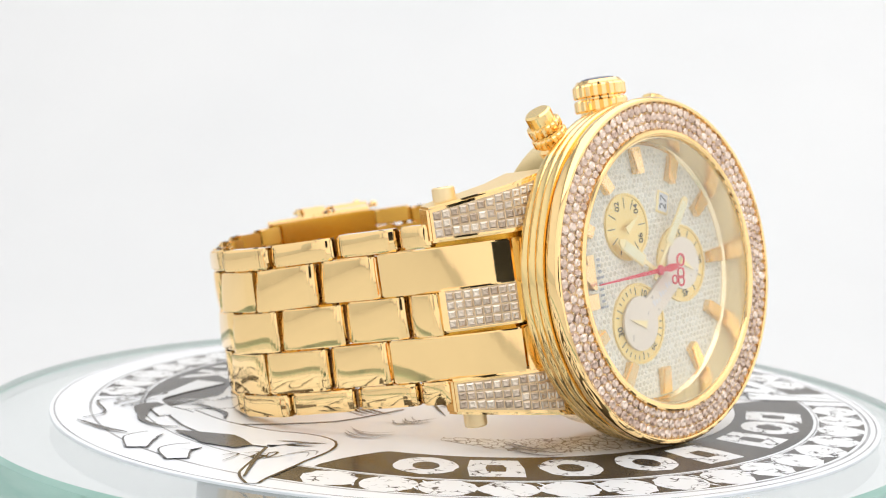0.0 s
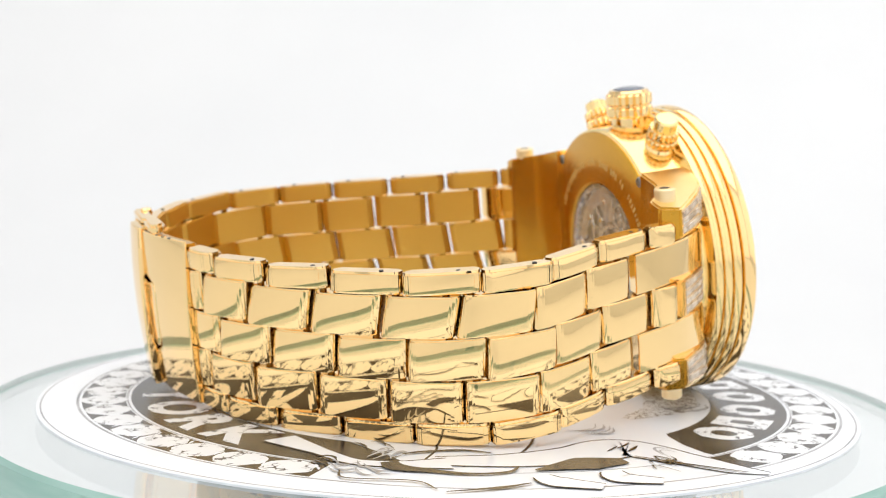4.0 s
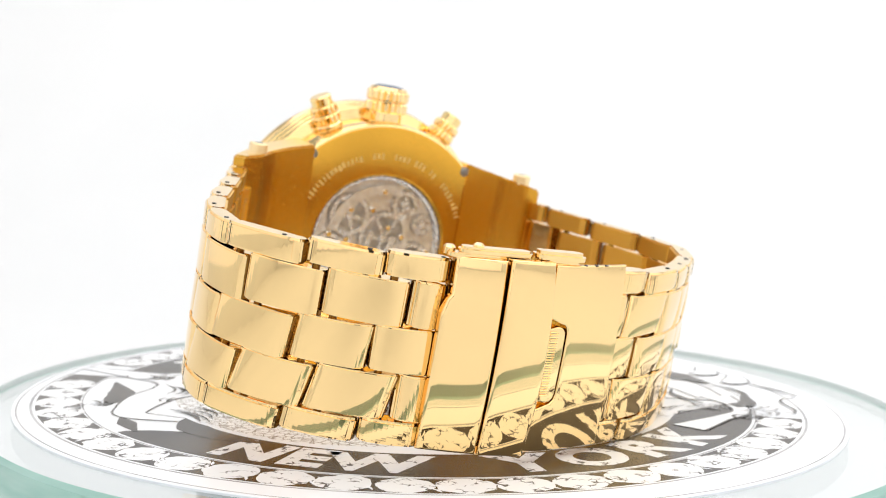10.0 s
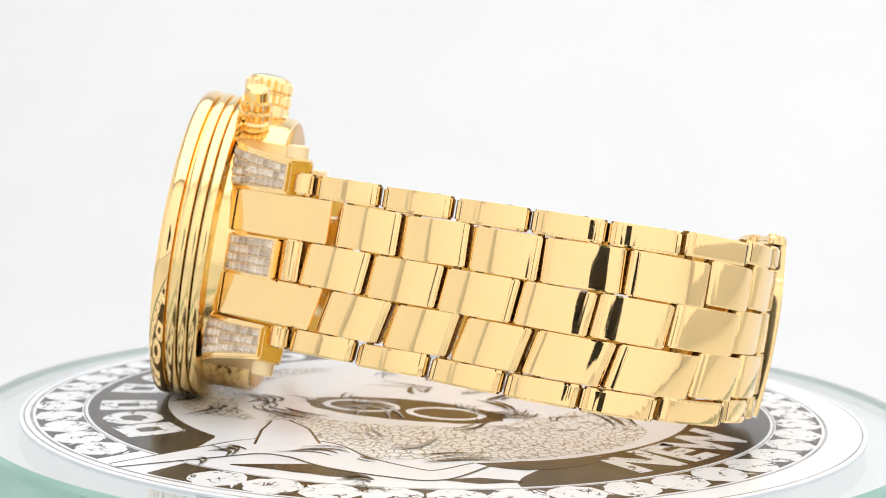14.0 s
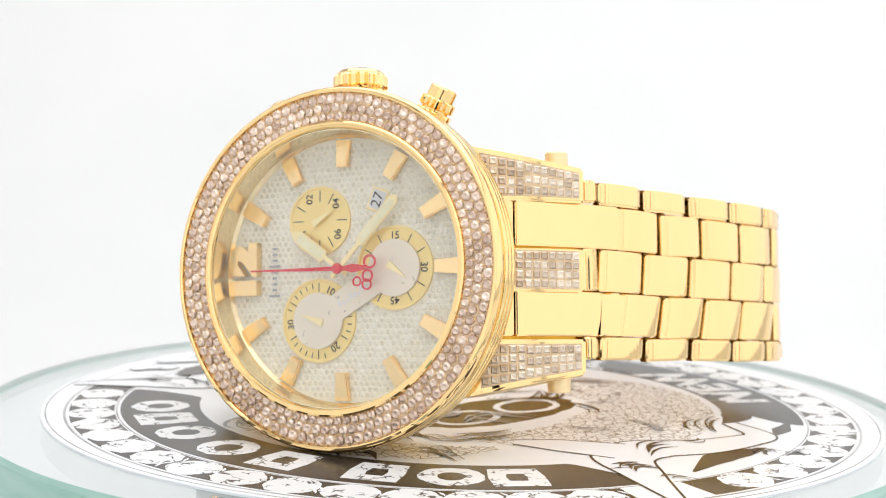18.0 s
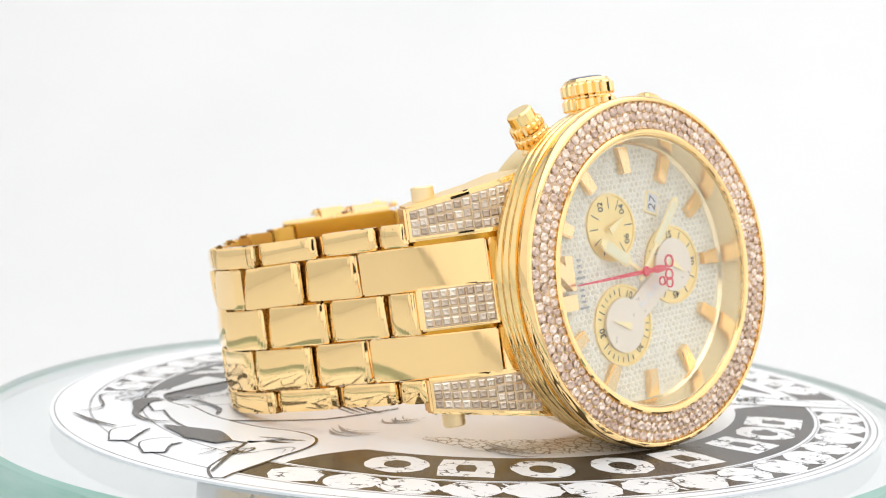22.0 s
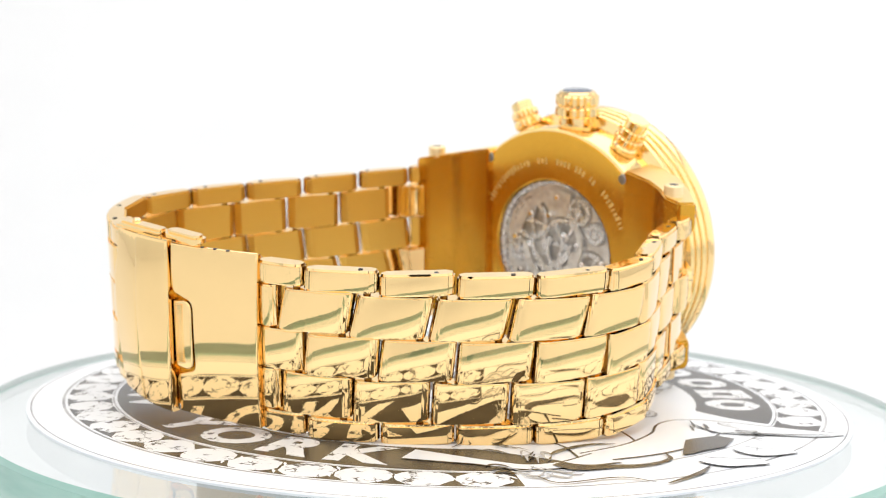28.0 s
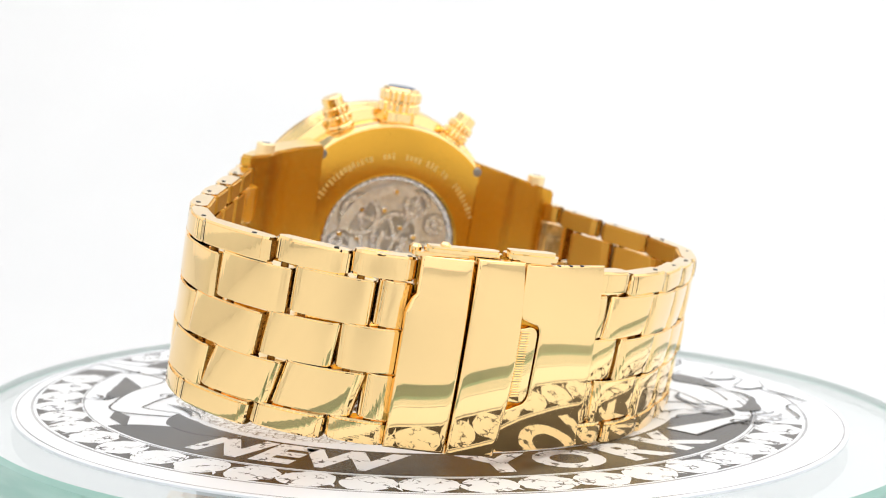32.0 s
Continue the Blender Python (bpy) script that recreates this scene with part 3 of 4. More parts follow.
def build_case():
    bm = bmesh.new()
    prof = [(20.0, -12.3), (20.7, -11.9), (20.9, -11.3), (20.9, -5.4), (21.6, -5.2)]
    for y in (-4.3, -2.85, -1.4):
        r = 22.75 + (y + 4.3) * 0.12
        prof += [(r - 0.55, y - 0.72), (r - 0.12, y - 0.58), (r, y - 0.3), (r, y + 0.3), (r - 0.12, y + 0.58), (r - 0.55, y + 0.72)]
    prof += [(22.4, -0.7), (22.4, -0.4), (17.8, -0.4), (17.8, -3.4), (16.0, -3.4), (16.0, -12.3)]
    lathe(prof, 192, bm, closed=True)
    part("case", bm, gold_side, watch, "ridged polished gold case")
    # bezel with a tray for the stones
    prof = [(17.75, -0.5), (17.75, 1.55), (17.9, 1.85), (18.15, 1.98), (18.45, 1.98), (18.66, 1.85), (18.72, 1.42), (22.35, 1.18), (22.42, 1.62), (22.6, 1.72), (22.85, 1.66), (23.1, 1.4), (23.2, 1.0), (23.2, 0.3), (23.0, -0.25), (22.5, -0.5)]
    bezel = part("bezel", lathe(prof, 192, closed=True), gold, watch, "gold bezel set with three rows of diamonds")
    part("setting", lathe([(18.68, 1.46), (22.4, 1.22), (22.4, 1.05), (18.68, 1.3)], 128, closed=True), gem_bed, bezel, "rose-grey setting under the stones")
    slope = math.atan2(-0.24, 3.65)
    for row, (r, size) in enumerate(((19.22, 0.58), (20.4, 0.64), (21.67, 0.69))):
        me = gem_mesh("diamond", size, gem)
        n = 100
        for i in range(n):
            a = 2 * math.pi * (i + 0.5 * (row % 2)) / n
            k = (r - 18.7) / 3.65
            y = 1.45 - 0.24 * k + 0.13
            out = Vector((math.cos(a), 0, math.sin(a)))
            nrm = (Vector((0, 1, 0)) * math.cos(slope) - out * math.sin(slope)).normalized()
            side = out.cross(nrm).normalized()
            tilt = Matrix.Rotation(random.uniform(-0.24, 0.24), 3, side) @ Matrix.Rotation(random.uniform(-0.24, 0.24), 3, out)
            n2 = (tilt @ nrm).normalized()
            e1 = n2.cross(side).normalized()
            part("diamond", me, None, bezel, m=frame_of((r * math.cos(a), y, r * math.sin(a)), e1, n2, e1.cross(n2)))
    # prongs between the stones, too small to pick apart
    verts, faces = [], []
    for row, r in enumerate((18.85, 19.8, 21.02, 22.2)):
        for i in range(100):
            a = 2 * math.pi * (i + (0.25 if row in (0, 3) else 0.5 * (row % 2) + 0.25)) / 100
            y = 1.45 - 0.24 * (r - 18.7) / 3.65
            x, z, q, b = r * math.cos(a), r * math.sin(a), 0.2, len(verts)
            verts += [((x + q * math.cos(k)) * MM, y * MM, (z + q * math.sin(k)) * MM) for k in (0, 1.57, 3.14, 4.71)]
            verts += [((x + 0.6 * q * math.cos(k)) * MM, (y + 0.26) * MM, (z + 0.6 * q * math.sin(k)) * MM) for k in (0, 1.57, 3.14, 4.71)]
            faces += [(b + k, b + (k + 1) % 4, b + 4 + (k + 1) % 4, b + 4 + k) for k in range(4)] + [(b + 7, b + 6, b + 5, b + 4)]
    me = bpy.data.meshes.new("prong_ring")
    me.from_pydata(verts, [], faces)
    me.materials.append(satin)
    tagged(part("prong_ring", me, None, bezel, "tiny gold prongs between the stones"), kind="stuff")
    bm = lathe([(0, 1.5), (17.74, 1.5), (17.74, 1.38), (0, 1.38)], 96)
    glass = part("crystal", bm, crystal_glass, watch, "clear flat watch crystal", smooth=2)
    glass.visible_shadow = False
    bm = lathe([(17.72, 1.3), (17.76, -2.7), (17.1, -2.7), (17.1, -2.35), (17.5, -1.9), (17.62, 1.3)], 128, closed=True)
    part("rehaut", bm, rehaut_gold, watch, "bevelled gold ring round the dial")


HEAD = at(0.14, 0, 0.41) @ pose(0, 0, 0, 0.24, -0.08, -1.18)
HEAD_NOW.append(HEAD)
build_case()

SUBDIALS = (((3.6, 6.45), 4.5), ((-7.32, 0.0), 5.35), ((3.68, -6.55), 5.4))
HEAD_NOW[0] = HEAD @ at(0, -2.45, 0)   # the dial lies deep under the crystal


def build_dial():
    dial = part("dial", lathe([(0, 0), (17.3, 0), (17.3, -0.4), (0, -0.4)], 96), dial_plate, watch, "silver dial paved with small diamonds")
    # paving, too small to pick apart
    sides = 6
    verts, faces, tops = [], [], []
    step = 0.84
    rows = int(17 / (step * 0.866))
    for j in range(-rows, rows + 1):
        for i in range(-25, 26):
            x, z = (i + 0.5 * (j % 2)) * step, j * step * 0.866
            if math.hypot(x, z) > 16.75:
                continue
            if any(math.hypot(x - c[0], z - c[1]) < r + 0.25 for c, r in SUBDIALS) or (abs(x + 4.9) < 1.45 and abs(z - 8.75) < 1.75):
                continue
            b, r = len(verts), 0.37
            tx, tz = random.uniform(-0.03, 0.03), random.uniform(-0.03, 0.03)
            for k in range(sides):
                a = 2 * math.pi * k / sides
                verts.append(((x + r * math.cos(a)) * MM, 0.02 * MM, (z + r * math.sin(a)) * MM))
            for k in range(sides):
                a = 2 * math.pi * (k + 0.5) / sides
                verts.append(((x + 0.74 * r * math.cos(a)) * MM, (0.10 + tx * math.cos(a) + tz * math.sin(a)) * MM, (z + 0.74 * r * math.sin(a)) * MM))
            for k in range(sides):
                l = (k + 1) % sides
                faces.append((b + k, b + sides + k, b + l))
                faces.append((b + l, b + sides + k, b + sides + l))
            tops.append(len(faces))
            faces.append(tuple(b + sides + k for k in reversed(range(sides))))
    me = bpy.data.meshes.new("diamond_paving")
    me.from_pydata(verts, [], faces)
    me.materials.append(dial_gem)
    me.materials.append(dial_stone)
    for k in tops:
        me.polygons[k].material_index = 1
    paving = part("diamond_paving", me, None, dial, "honeycomb paving of small white diamonds")
    tagged(paving, kind="stuff")
    # hour blocks
    for h in range(1, 12):
        a = radians(h * 30)
        out, side = Vector((math.cos(a), 0, math.sin(a))), Vector((-math.sin(a), 0, math.cos(a)))
        bm = prism([(13.2, -0.78), (13.2, 0.78), (16.8, 1.08), (16.8, -1.08)], 0.1, 1.2, bevel=0.16)
        for v in bm.verts:
            if v.co.y > 0.6 and v.co.x > 15:
                v.co.y -= 0.5
        part("hour_marker", bm, marker_gold, dial, m=frame_of((0, 0, 0), out, Vector((0, 1, 0)), side))
    letters("hour_numeral", "12", 5.0, marker_gold, dial, dial_pose(14.45, -0.25, 0.75), "raised gold numeral twelve", depth=0.6, bold=0.42, widen=1.5)
    # subdials
    marks = ((12, (("02", 62), ("04", 138), ("06", 214))), (12, (("15", 90), ("30", 180), ("45", 270))), (30, (("10", 114), ("20", 234), ("30", 354))))
    for (c, r), (ticks, words) in zip(SUBDIALS, marks):
        bm = lathe([(0, 0.22), (r - 0.35, 0.22), (r - 0.3, 0.36), (r, 0.36), (r, 0.0), (0, 0.0)], 64)
        sub = part("subdial", bm, subdial_gold, watch, "champagne gold subdial with black ticks", m=at(c[0], 0, c[1]))
        for i in range(ticks):
            a = 360 / ticks * i
            long = (i % (ticks // 6) == 0) if ticks > 12 else True
            if any(abs((90 - a - turn + 180) % 360 - 180) < 17 for w, turn in words):
                continue
            ln = 1.5 if long and ticks == 12 else (1.1 if long else 0.65)
            bm = box(0.13, 0.02, ln, centre=(0, 0.245, r - 0.5 - ln / 2))
            part("tick", bm, ink, sub, m=Matrix.Rotation(radians(a), 4, "Y"), smooth=0)
        for w, turn in words:
            a = radians(turn)
            rr = r - 1.25
            letters("numeral", w, 1.35, ink, sub, dial_pose(rr * math.cos(a), rr * math.sin(a), 0.262, 0 if w in ("02", "04", "06") else turn), bold=0.02)
    # inlay joining two subdials
    (ax, az), (bx, bz) = SUBDIALS[1][0], SUBDIALS[2][0]
    d = Vector((bx - ax, bz - az))
    base_a = math.atan2(d.y, d.x)
    outline = []
    for (cx, cz), start, rr in (((bx, bz), -151, 3.65), ((ax, az), 29, 3.65)):
        for i in range(27):
            a = base_a + radians(start + 302 * i / 26)
            outline.append((cx + rr * math.cos(a), cz + rr * math.sin(a)))
    inlay = part("inlay", prism(outline, 0.3, 0.62, bevel=0.06), inlay_silver, watch, "satin silver inlay joining two subdials")
    mid = (Vector((ax, az)) + Vector((bx, bz))) / 2
    for k in range(9):
        w = 0.35 + 0.25 * (k % 3)
        o = mid + d.normalized() * (k - 4) * 0.62
        bm = box(0.35, 0.02, w, centre=(0, 0, 0.2 * ((k * 7) % 3 - 1)))
        part("script_bar", bm, white_card, inlay, smooth=0, m=frame_of((o.x, 0.635, o.y), Vector((d.normalized().x, 0, d.normalized().y)), Vector((0, 1, 0)), Vector((-d.normalized().y, 0, d.normalized().x))))
    # maker's words, as bars
    for k in range(9):
        bm = box(0.7 + 0.9 * (k in (0, 5)), 0.02, 0.3, centre=(0, 0, 0))
        part("script_bar", bm, print_grey, dial, smooth=0, m=at(10.4, 0.24, -3.2 + 0.78 * k))
    # date window
    win = part("date_window", box(2.5, 0.3, 3.1, 0.12, 1, centre=(0, 0.15, 0)), pale_gold, watch, "date window with gold frame", m=at(-4.9, 0, 8.75) @ Matrix.Rotation(radians(-20), 4, "Y"))
    part("date_card", box(1.9, 0.04, 2.5, centre=(0, 0.32, 0)), white_card, win, smooth=0)
    letters("date_numeral", "27", 2.0, ink, win, dial_pose(0, 0, 0.36, 0))


build_dial()


def build_pointers():
    def hand(name, tip, tail, wide, lit0, lit1, y, label):
        tx, tz = tip
        ln = math.hypot(tx, tz)
        out = Vector((tx, 0, tz)).normalized()
        m = frame_of((0, y, 0), out, Vector((0, 1, 0)), out.cross(Vector((0, 1, 0))))
        w = wide / 2
        bm = prism([(-tail, -0.3), (-tail, 0.3), (lit0, 0.28), (lit0 + 0.3, w), (lit1, w), (ln, 0.25), (ln, -0.25), (lit1, -w), (lit0 + 0.3, -w), (lit0, -0.28)], 0, 0.2, bevel=0.04)
        h = part(name, bm, pale_gold, watch, label, m=m)
        part("lume", prism([(lit0 + 0.45, -w + 0.2), (lit0 + 0.45, w - 0.2), (lit1 - 0.2, w - 0.2), (lit1 - 0.2, -w + 0.2)], 0.18, 0.26), lume, h)
    hand("hour_hand", (7.0, 4.9), 1.2, 1.7, 2.6, 7.6, 1.3, "gold hour hand with cream lume")
    hand("minute_hand", (-8.3, 9.0), 1.5, 1.4, 4.2, 11.6, 1.65, "gold minute hand with cream lume")
    sec = part("second_hand", prism([(-4, 0.3), (-4, -0.3), (-2.2, -0.55), (-1.2, -0.3), (0, -0.3), (13, -0.09), (13, 0.09), (0, 0.3), (-1.2, 0.3), (-2.2, 0.55)], 0, 0.12), red, watch, "red sweep second hand with looped tail", m=frame_of((0, 2.05, 0), Vector((1, 0, 0.0)), Vector((0, 1, 0)), Vector((0, 0, 1))))
    part("boss", lathe([(0, 0.3), (0.55, 0.3), (0.7, 0.15), (0.7, -0.05), (0, -0.05)], 24), red, sec)
    bm = lathe([(0.62, 0.1), (0.92, 0.1), (0.92, 0), (0.62, 0)], 24, closed=True)
    part("tail_loop", bm, red, sec, m=at(-4.7, 0, 0.75))
    bm = lathe([(0.55, 0.1), (0.82, 0.1), (0.82, 0), (0.55, 0)], 24, closed=True)
    part("tail_loop", bm, red, sec, m=at(-4.4, 0, -1.0))
    for x, z, q in ((-2.9, -1.7, 0.42), (-4.3, -2.1, 0.5)):
        part("tail_loop", lathe([(q, 0.1), (q + 0.24, 0.1), (q + 0.24, 0), (q, 0)], 24, closed=True), red, sec, m=at(x, 0, z))
    for (c, r), turn, ln in zip(SUBDIALS, (150, 215, 20), (2.4, 2.3, 2.5)):
        a = radians(turn)
        out = Vector((math.cos(a), 0, math.sin(a)))
        bm = prism([(-0.9, -0.5), (-0.9, 0.5), (ln, 0.0)], 0, 0.15)
        part("subdial_hand", bm, pale_gold, watch, m=frame_of((c[0], 0.72, c[1]), out, Vector((0, 1, 0)), out.cross(Vector((0, 1, 0)))))
    part("hand_post", lathe([(0, 2.2), (0.4, 2.2), (0.5, 2.1), (0.5, 0.4), (0, 0.4)], 16), pale_gold, watch)


build_pointers()
HEAD_NOW[0] = HEAD


def build_back():
    prof = [(11.9, -11.7), (12.0, -12.3), (12.4, -12.55), (19.7, -12.55), (20.3, -12.3), (20.4, -11.7)]
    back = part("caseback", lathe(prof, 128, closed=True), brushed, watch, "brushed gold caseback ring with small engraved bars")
    glass = part("caseback_window", lathe([(0, -12.3), (11.9, -12.3), (11.9, -12.05), (0, -12.05)], 64), crystal_glass, watch, "clear round window in the caseback", smooth=2)
    glass.visible_shadow = False
    mov = part("movement", lathe([(0, -11.6), (15.9, -11.6), (15.9, -10.5), (0, -10.5)], 64), steel, watch, "silver grey mechanical movement behind the window", m=at(0, 0.7, 0))
    part("window_ring", lathe([(11.3, -12.3), (11.8, -12.5), (11.88, -12.3), (11.88, -11.6), (11.1, -11.6)], 64, closed=True), nickel, mov)

    def arc_bar(r, wide, a0, a1, y0, y1):
        """A flat curved bar about the y axis."""
        n = max(4, int(abs(a1 - a0) / 9))
        pts = [(rr * math.cos(radians(a)), rr * math.sin(radians(a))) for rr, order in ((r + wide / 2, range(n + 1)), (r - wide / 2, range(n, -1, -1))) for a in (a0 + (a1 - a0) * k / n for k in order)]
        return prism(pts, y0, y1)
    rnd = random.Random(21)
    wheels = ((1.5, 1.0, 4.6, 5), (7.2, -2.5, 3.2, 4), (-5.5, 4.5, 3.6, 5), (4.5, 7.2, 2.4, 4), (-4.0, -6.0, 3.0, 4), (8.2, 4.0, 1.8, 3), (-8.4, -1.0, 2.2, 4))
    for k, (x, z, r, spokes) in enumerate(wheels):
        y = -12.0 - 0.08 * (k % 3)
        # flat dark disc under the wheel, as painted shade between its spokes
        part("wheel_gap_shade", lathe([(0, -11.66 - 0.01 * k), (r + 0.3, -11.66 - 0.01 * k), (r + 0.3, -11.5), (0, -11.5)], 32), movement_dark, mov, m=at(x, 0, z))
        bm = bmesh.new()
        lathe([(r - 0.75, y), (r, y), (r, y + 0.2), (r - 0.75, y + 0.2)], 40, bm, closed=True)
        for q in range(spokes):
            a = math.pi * 2 * q / spokes + rnd.uniform(0, 1)
            made = bmesh.ops.create_cube(bm, size=1.0)["verts"]
            for v in made:
                v.co = Matrix.Rotation(a, 3, "Y") @ Vector(((v.co.x + 0.5) * (r - 0.5), v.co.y * 0.16 + y + 0.1, v.co.z * 0.6))
        lathe([(0, y - 0.15), (0.7, y - 0.1), (0.8, y + 0.1), (0, y + 0.1)], 20, bm)
        part("wheel", bm, nickel, mov, m=at(x, 0, z))
    for k in range(9):
        a0 = rnd.uniform(0, 360)
        part("bridge", arc_bar(rnd.uniform(3.0, 9.5), rnd.uniform(0.7, 1.8), a0, a0 + rnd.uniform(50, 110), -12.42 - 0.01 * k, -12.2), nickel if k % 2 else steel, mov, m=at(rnd.uniform(-1.5, 1.5), 0, rnd.uniform(-1.5, 1.5)))
    for k in range(12):
        a, r = rnd.uniform(0, 6.28), rnd.uniform(3, 10)
        part("movement_screw", lathe([(0, -12.5), (0.4, -12.5), (0.5, -12.4), (0.5, -11.7), (0, -11.7)], 14), silver, mov, m=at(r * math.cos(a), 0, r * math.sin(a)))
    rnd = random.Random(4)
    for k in range(44):
        if k in (9, 10, 13, 17, 22, 23, 27, 28):
            continue
        a = radians(24 + k * 3.0)
        bm = box(rnd.uniform(0.75, 1.15), 0.02, rnd.uniform(0.3, 0.62), centre=(15.4 + rnd.uniform(-0.1, 0.1), -12.555, 0))
        part("engraved_bar", bm, engraving, back, smooth=0, m=Matrix.Rotation(-a, 4, "Y"))
    for sx in (-1, 1):
        for sz in (-1, 1):
            bm = lathe([(0, -12.75), (0.6, -12.75), (0.8, -12.6), (0.8, -11.8), (0, -11.8)], 20)
            part("back_screw", bm, dark_steel, watch, "small steel screw", m=at(sx * 14.1, 0, sz * 14.3))


build_back()


def build_crown():
    # crown turned so that its axis lies along z
    m = frame_of((0, -6.55, 0.0), Vector((1, 0, 0)), Vector((0, 0, 1)), Vector((0, -1, 0)))
    crown = part("crown", fluted(3.65, 3.3, 20, 22.3, 24.0), gold, watch, "fluted gold winding crown with dark cap", m=m)
    part("grip_ring", fluted(3.65, 3.3, 20, 24.2, 26.0), gold, crown)
    part("neck", lathe([(2.9, 20.0), (2.9, 22.3), (2.9, 26.0), (2.9, 26.3), (0, 26.3), (0, 20.0)], 40, closed=True), gold, crown)
    part("top_rim", lathe([(2.4, 26.1), (2.5, 26.6), (2.95, 26.55), (3.25, 26.2), (3.25, 25.9), (2.4, 25.9)], 48, closed=True), gold, crown)
    part("cap", lathe([(0, 27.0), (1.5, 26.95), (2.2, 26.8), (2.45, 26.55), (2.45, 26.0), (0, 26.0)], 40), material("smoky_cap", (0.16, 0.18, 0.22), 0.06), crown, "dark glossy round cap")
    for h, drop in ((-27.8, -6.6), (29.2, -6.9)):
        a = radians(h)
        out = Vector((math.sin(a), 0, math.cos(a)))
        side = Vector((math.cos(a), 0, -math.sin(a)))
        m = frame_of((0, drop, 0), side, out, side.cross(out))
        p = part("pusher", lathe([(0, 26.5), (1.55, 26.5), (1.82, 26.25), (1.85, 20.0), (0, 20.0)], 40), gold_side, watch, "gold chronograph pusher with fluted collar", m=m)
        part("collar", fluted(2.45, 2.15, 18, 21.9, 23.2, chamfer=0.2), gold, p)
        part("collar", fluted(2.35, 2.05, 18, 23.45, 24.8, chamfer=0.2), gold, p)
        part("neck_ring", lathe([(1.5, 20.0), (2.3, 20.0), (2.3, 21.3), (1.9, 21.8), (1.5, 21.8)], 32, closed=True), gold, p)


build_crown()

# ---- lugs and bracelet ----
HEAD_NOW.clear()
LUG_FACE = [(14.2, -4.9), (17.5, -5.4), (20.5, -6.4), (23.2, -8.5), (25.8, -11.2), (28.4, -14.2)]
LUG_BACK = [(27.2, -17.0), (24.6, -17.0), (22.0, -14.6), (19.0, -13.1), (14.2, -13.0)]


def lug_top(x, y):
    return 16.2 - (x - 14.2) / 14.2 * 3.0


def along(points, n):
    """Evenly spaced places and tangents on a line of points."""
    d = [0.0]
    for a, b in zip(points, points[1:]):
        d.append(d[-1] + math.dist(a, b))
    out = []
    for i in range(n):
        s = d[-1] * (i + 0.5) / n
        k = max(j for j in range(len(d) - 1) if d[j] <= s)
        f = (s - d[k]) / (d[k + 1] - d[k])
        a, b = Vector(points[k]), Vector(points[k + 1])
        out.append((a.lerp(b, f), (b - a).normalized()))
    return out


def build_lugs():
    me = gem_mesh("diamond", 0.5, lug_gem, 8, 0.3, True)
    for sx in (1, -1):
        def flip(pts):
            return [(sx * x, y) for x, y in pts]
        core = [(x - 1.6, y - 1.4) for x, y in LUG_FACE[:-1]] + [(27.2, -16.2)] + [(x - 0.02, y - 0.06) for x, y in LUG_BACK]
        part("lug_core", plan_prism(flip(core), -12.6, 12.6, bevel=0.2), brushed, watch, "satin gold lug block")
        body = flip(LUG_FACE + LUG_BACK)
        for sz in (1, -1):
            lo = (lambda x, y: 8.75) if sz > 0 else (lambda x, y: -lug_top(abs(x), y))
            hi = (lambda x, y: lug_top(abs(x), y)) if sz > 0 else (lambda x, y: -8.75)
            bm = plan_prism(body, lo, hi, bevel=0.3)
            bm.normal_update()
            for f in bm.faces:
                # lug backs: brushed finish, inner shade included in the colour
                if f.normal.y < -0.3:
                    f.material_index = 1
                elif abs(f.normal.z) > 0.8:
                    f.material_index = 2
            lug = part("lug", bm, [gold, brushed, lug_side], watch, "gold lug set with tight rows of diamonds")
            pin = lathe([(0, 1.5), (1.3, 1.5), (1.5, 1.3), (1.5, -2), (0, -2)], 28)
            part("lug_pin", pin, satin, lug, "pale gold lug pin", m=frame_of((sx * 24.6, -14.6, sz * 14.1), Vector((1, 0, 0)), Vector((0, 0, sz)), Vector((0, -sz, 0))))
            # flat black disc on the pin: the recess is painted shade, not sunk
            part("painted_pin_recess", lathe([(0, 1.52), (0.75, 1.52), (0.75, 1.3), (0, 1.3)], 20), ink, lug, m=frame_of((sx * 24.6, -14.6, sz * 14.1), Vector((1, 0, 0)), Vector((0, 0, sz)), Vector((0, -sz, 0))))
            pave(me, lug, sx, LUG_FACE[1:-1] + [(28.0, -13.75)], (9.4, sz), lambda x: lug_top(x, 0) - 0.75)
        mid_face = [(21.0, -6.7)] + LUG_FACE[3:]
        mid = [(sx * x, y) for x, y in mid_face + [(26.0, -16.0), (19.5, -9.5)]]
        plate = part("centre_lug", plan_prism(mid, -2.75, 2.75, bevel=0.25), gold, watch, "gold centre lug set with tight rows of diamonds")
        pave(me, plate, sx, [(21.5, -7.15)] + LUG_FACE[3:5] + [(27.9, -13.6)], (-2.3, 1), lambda x: 2.4)


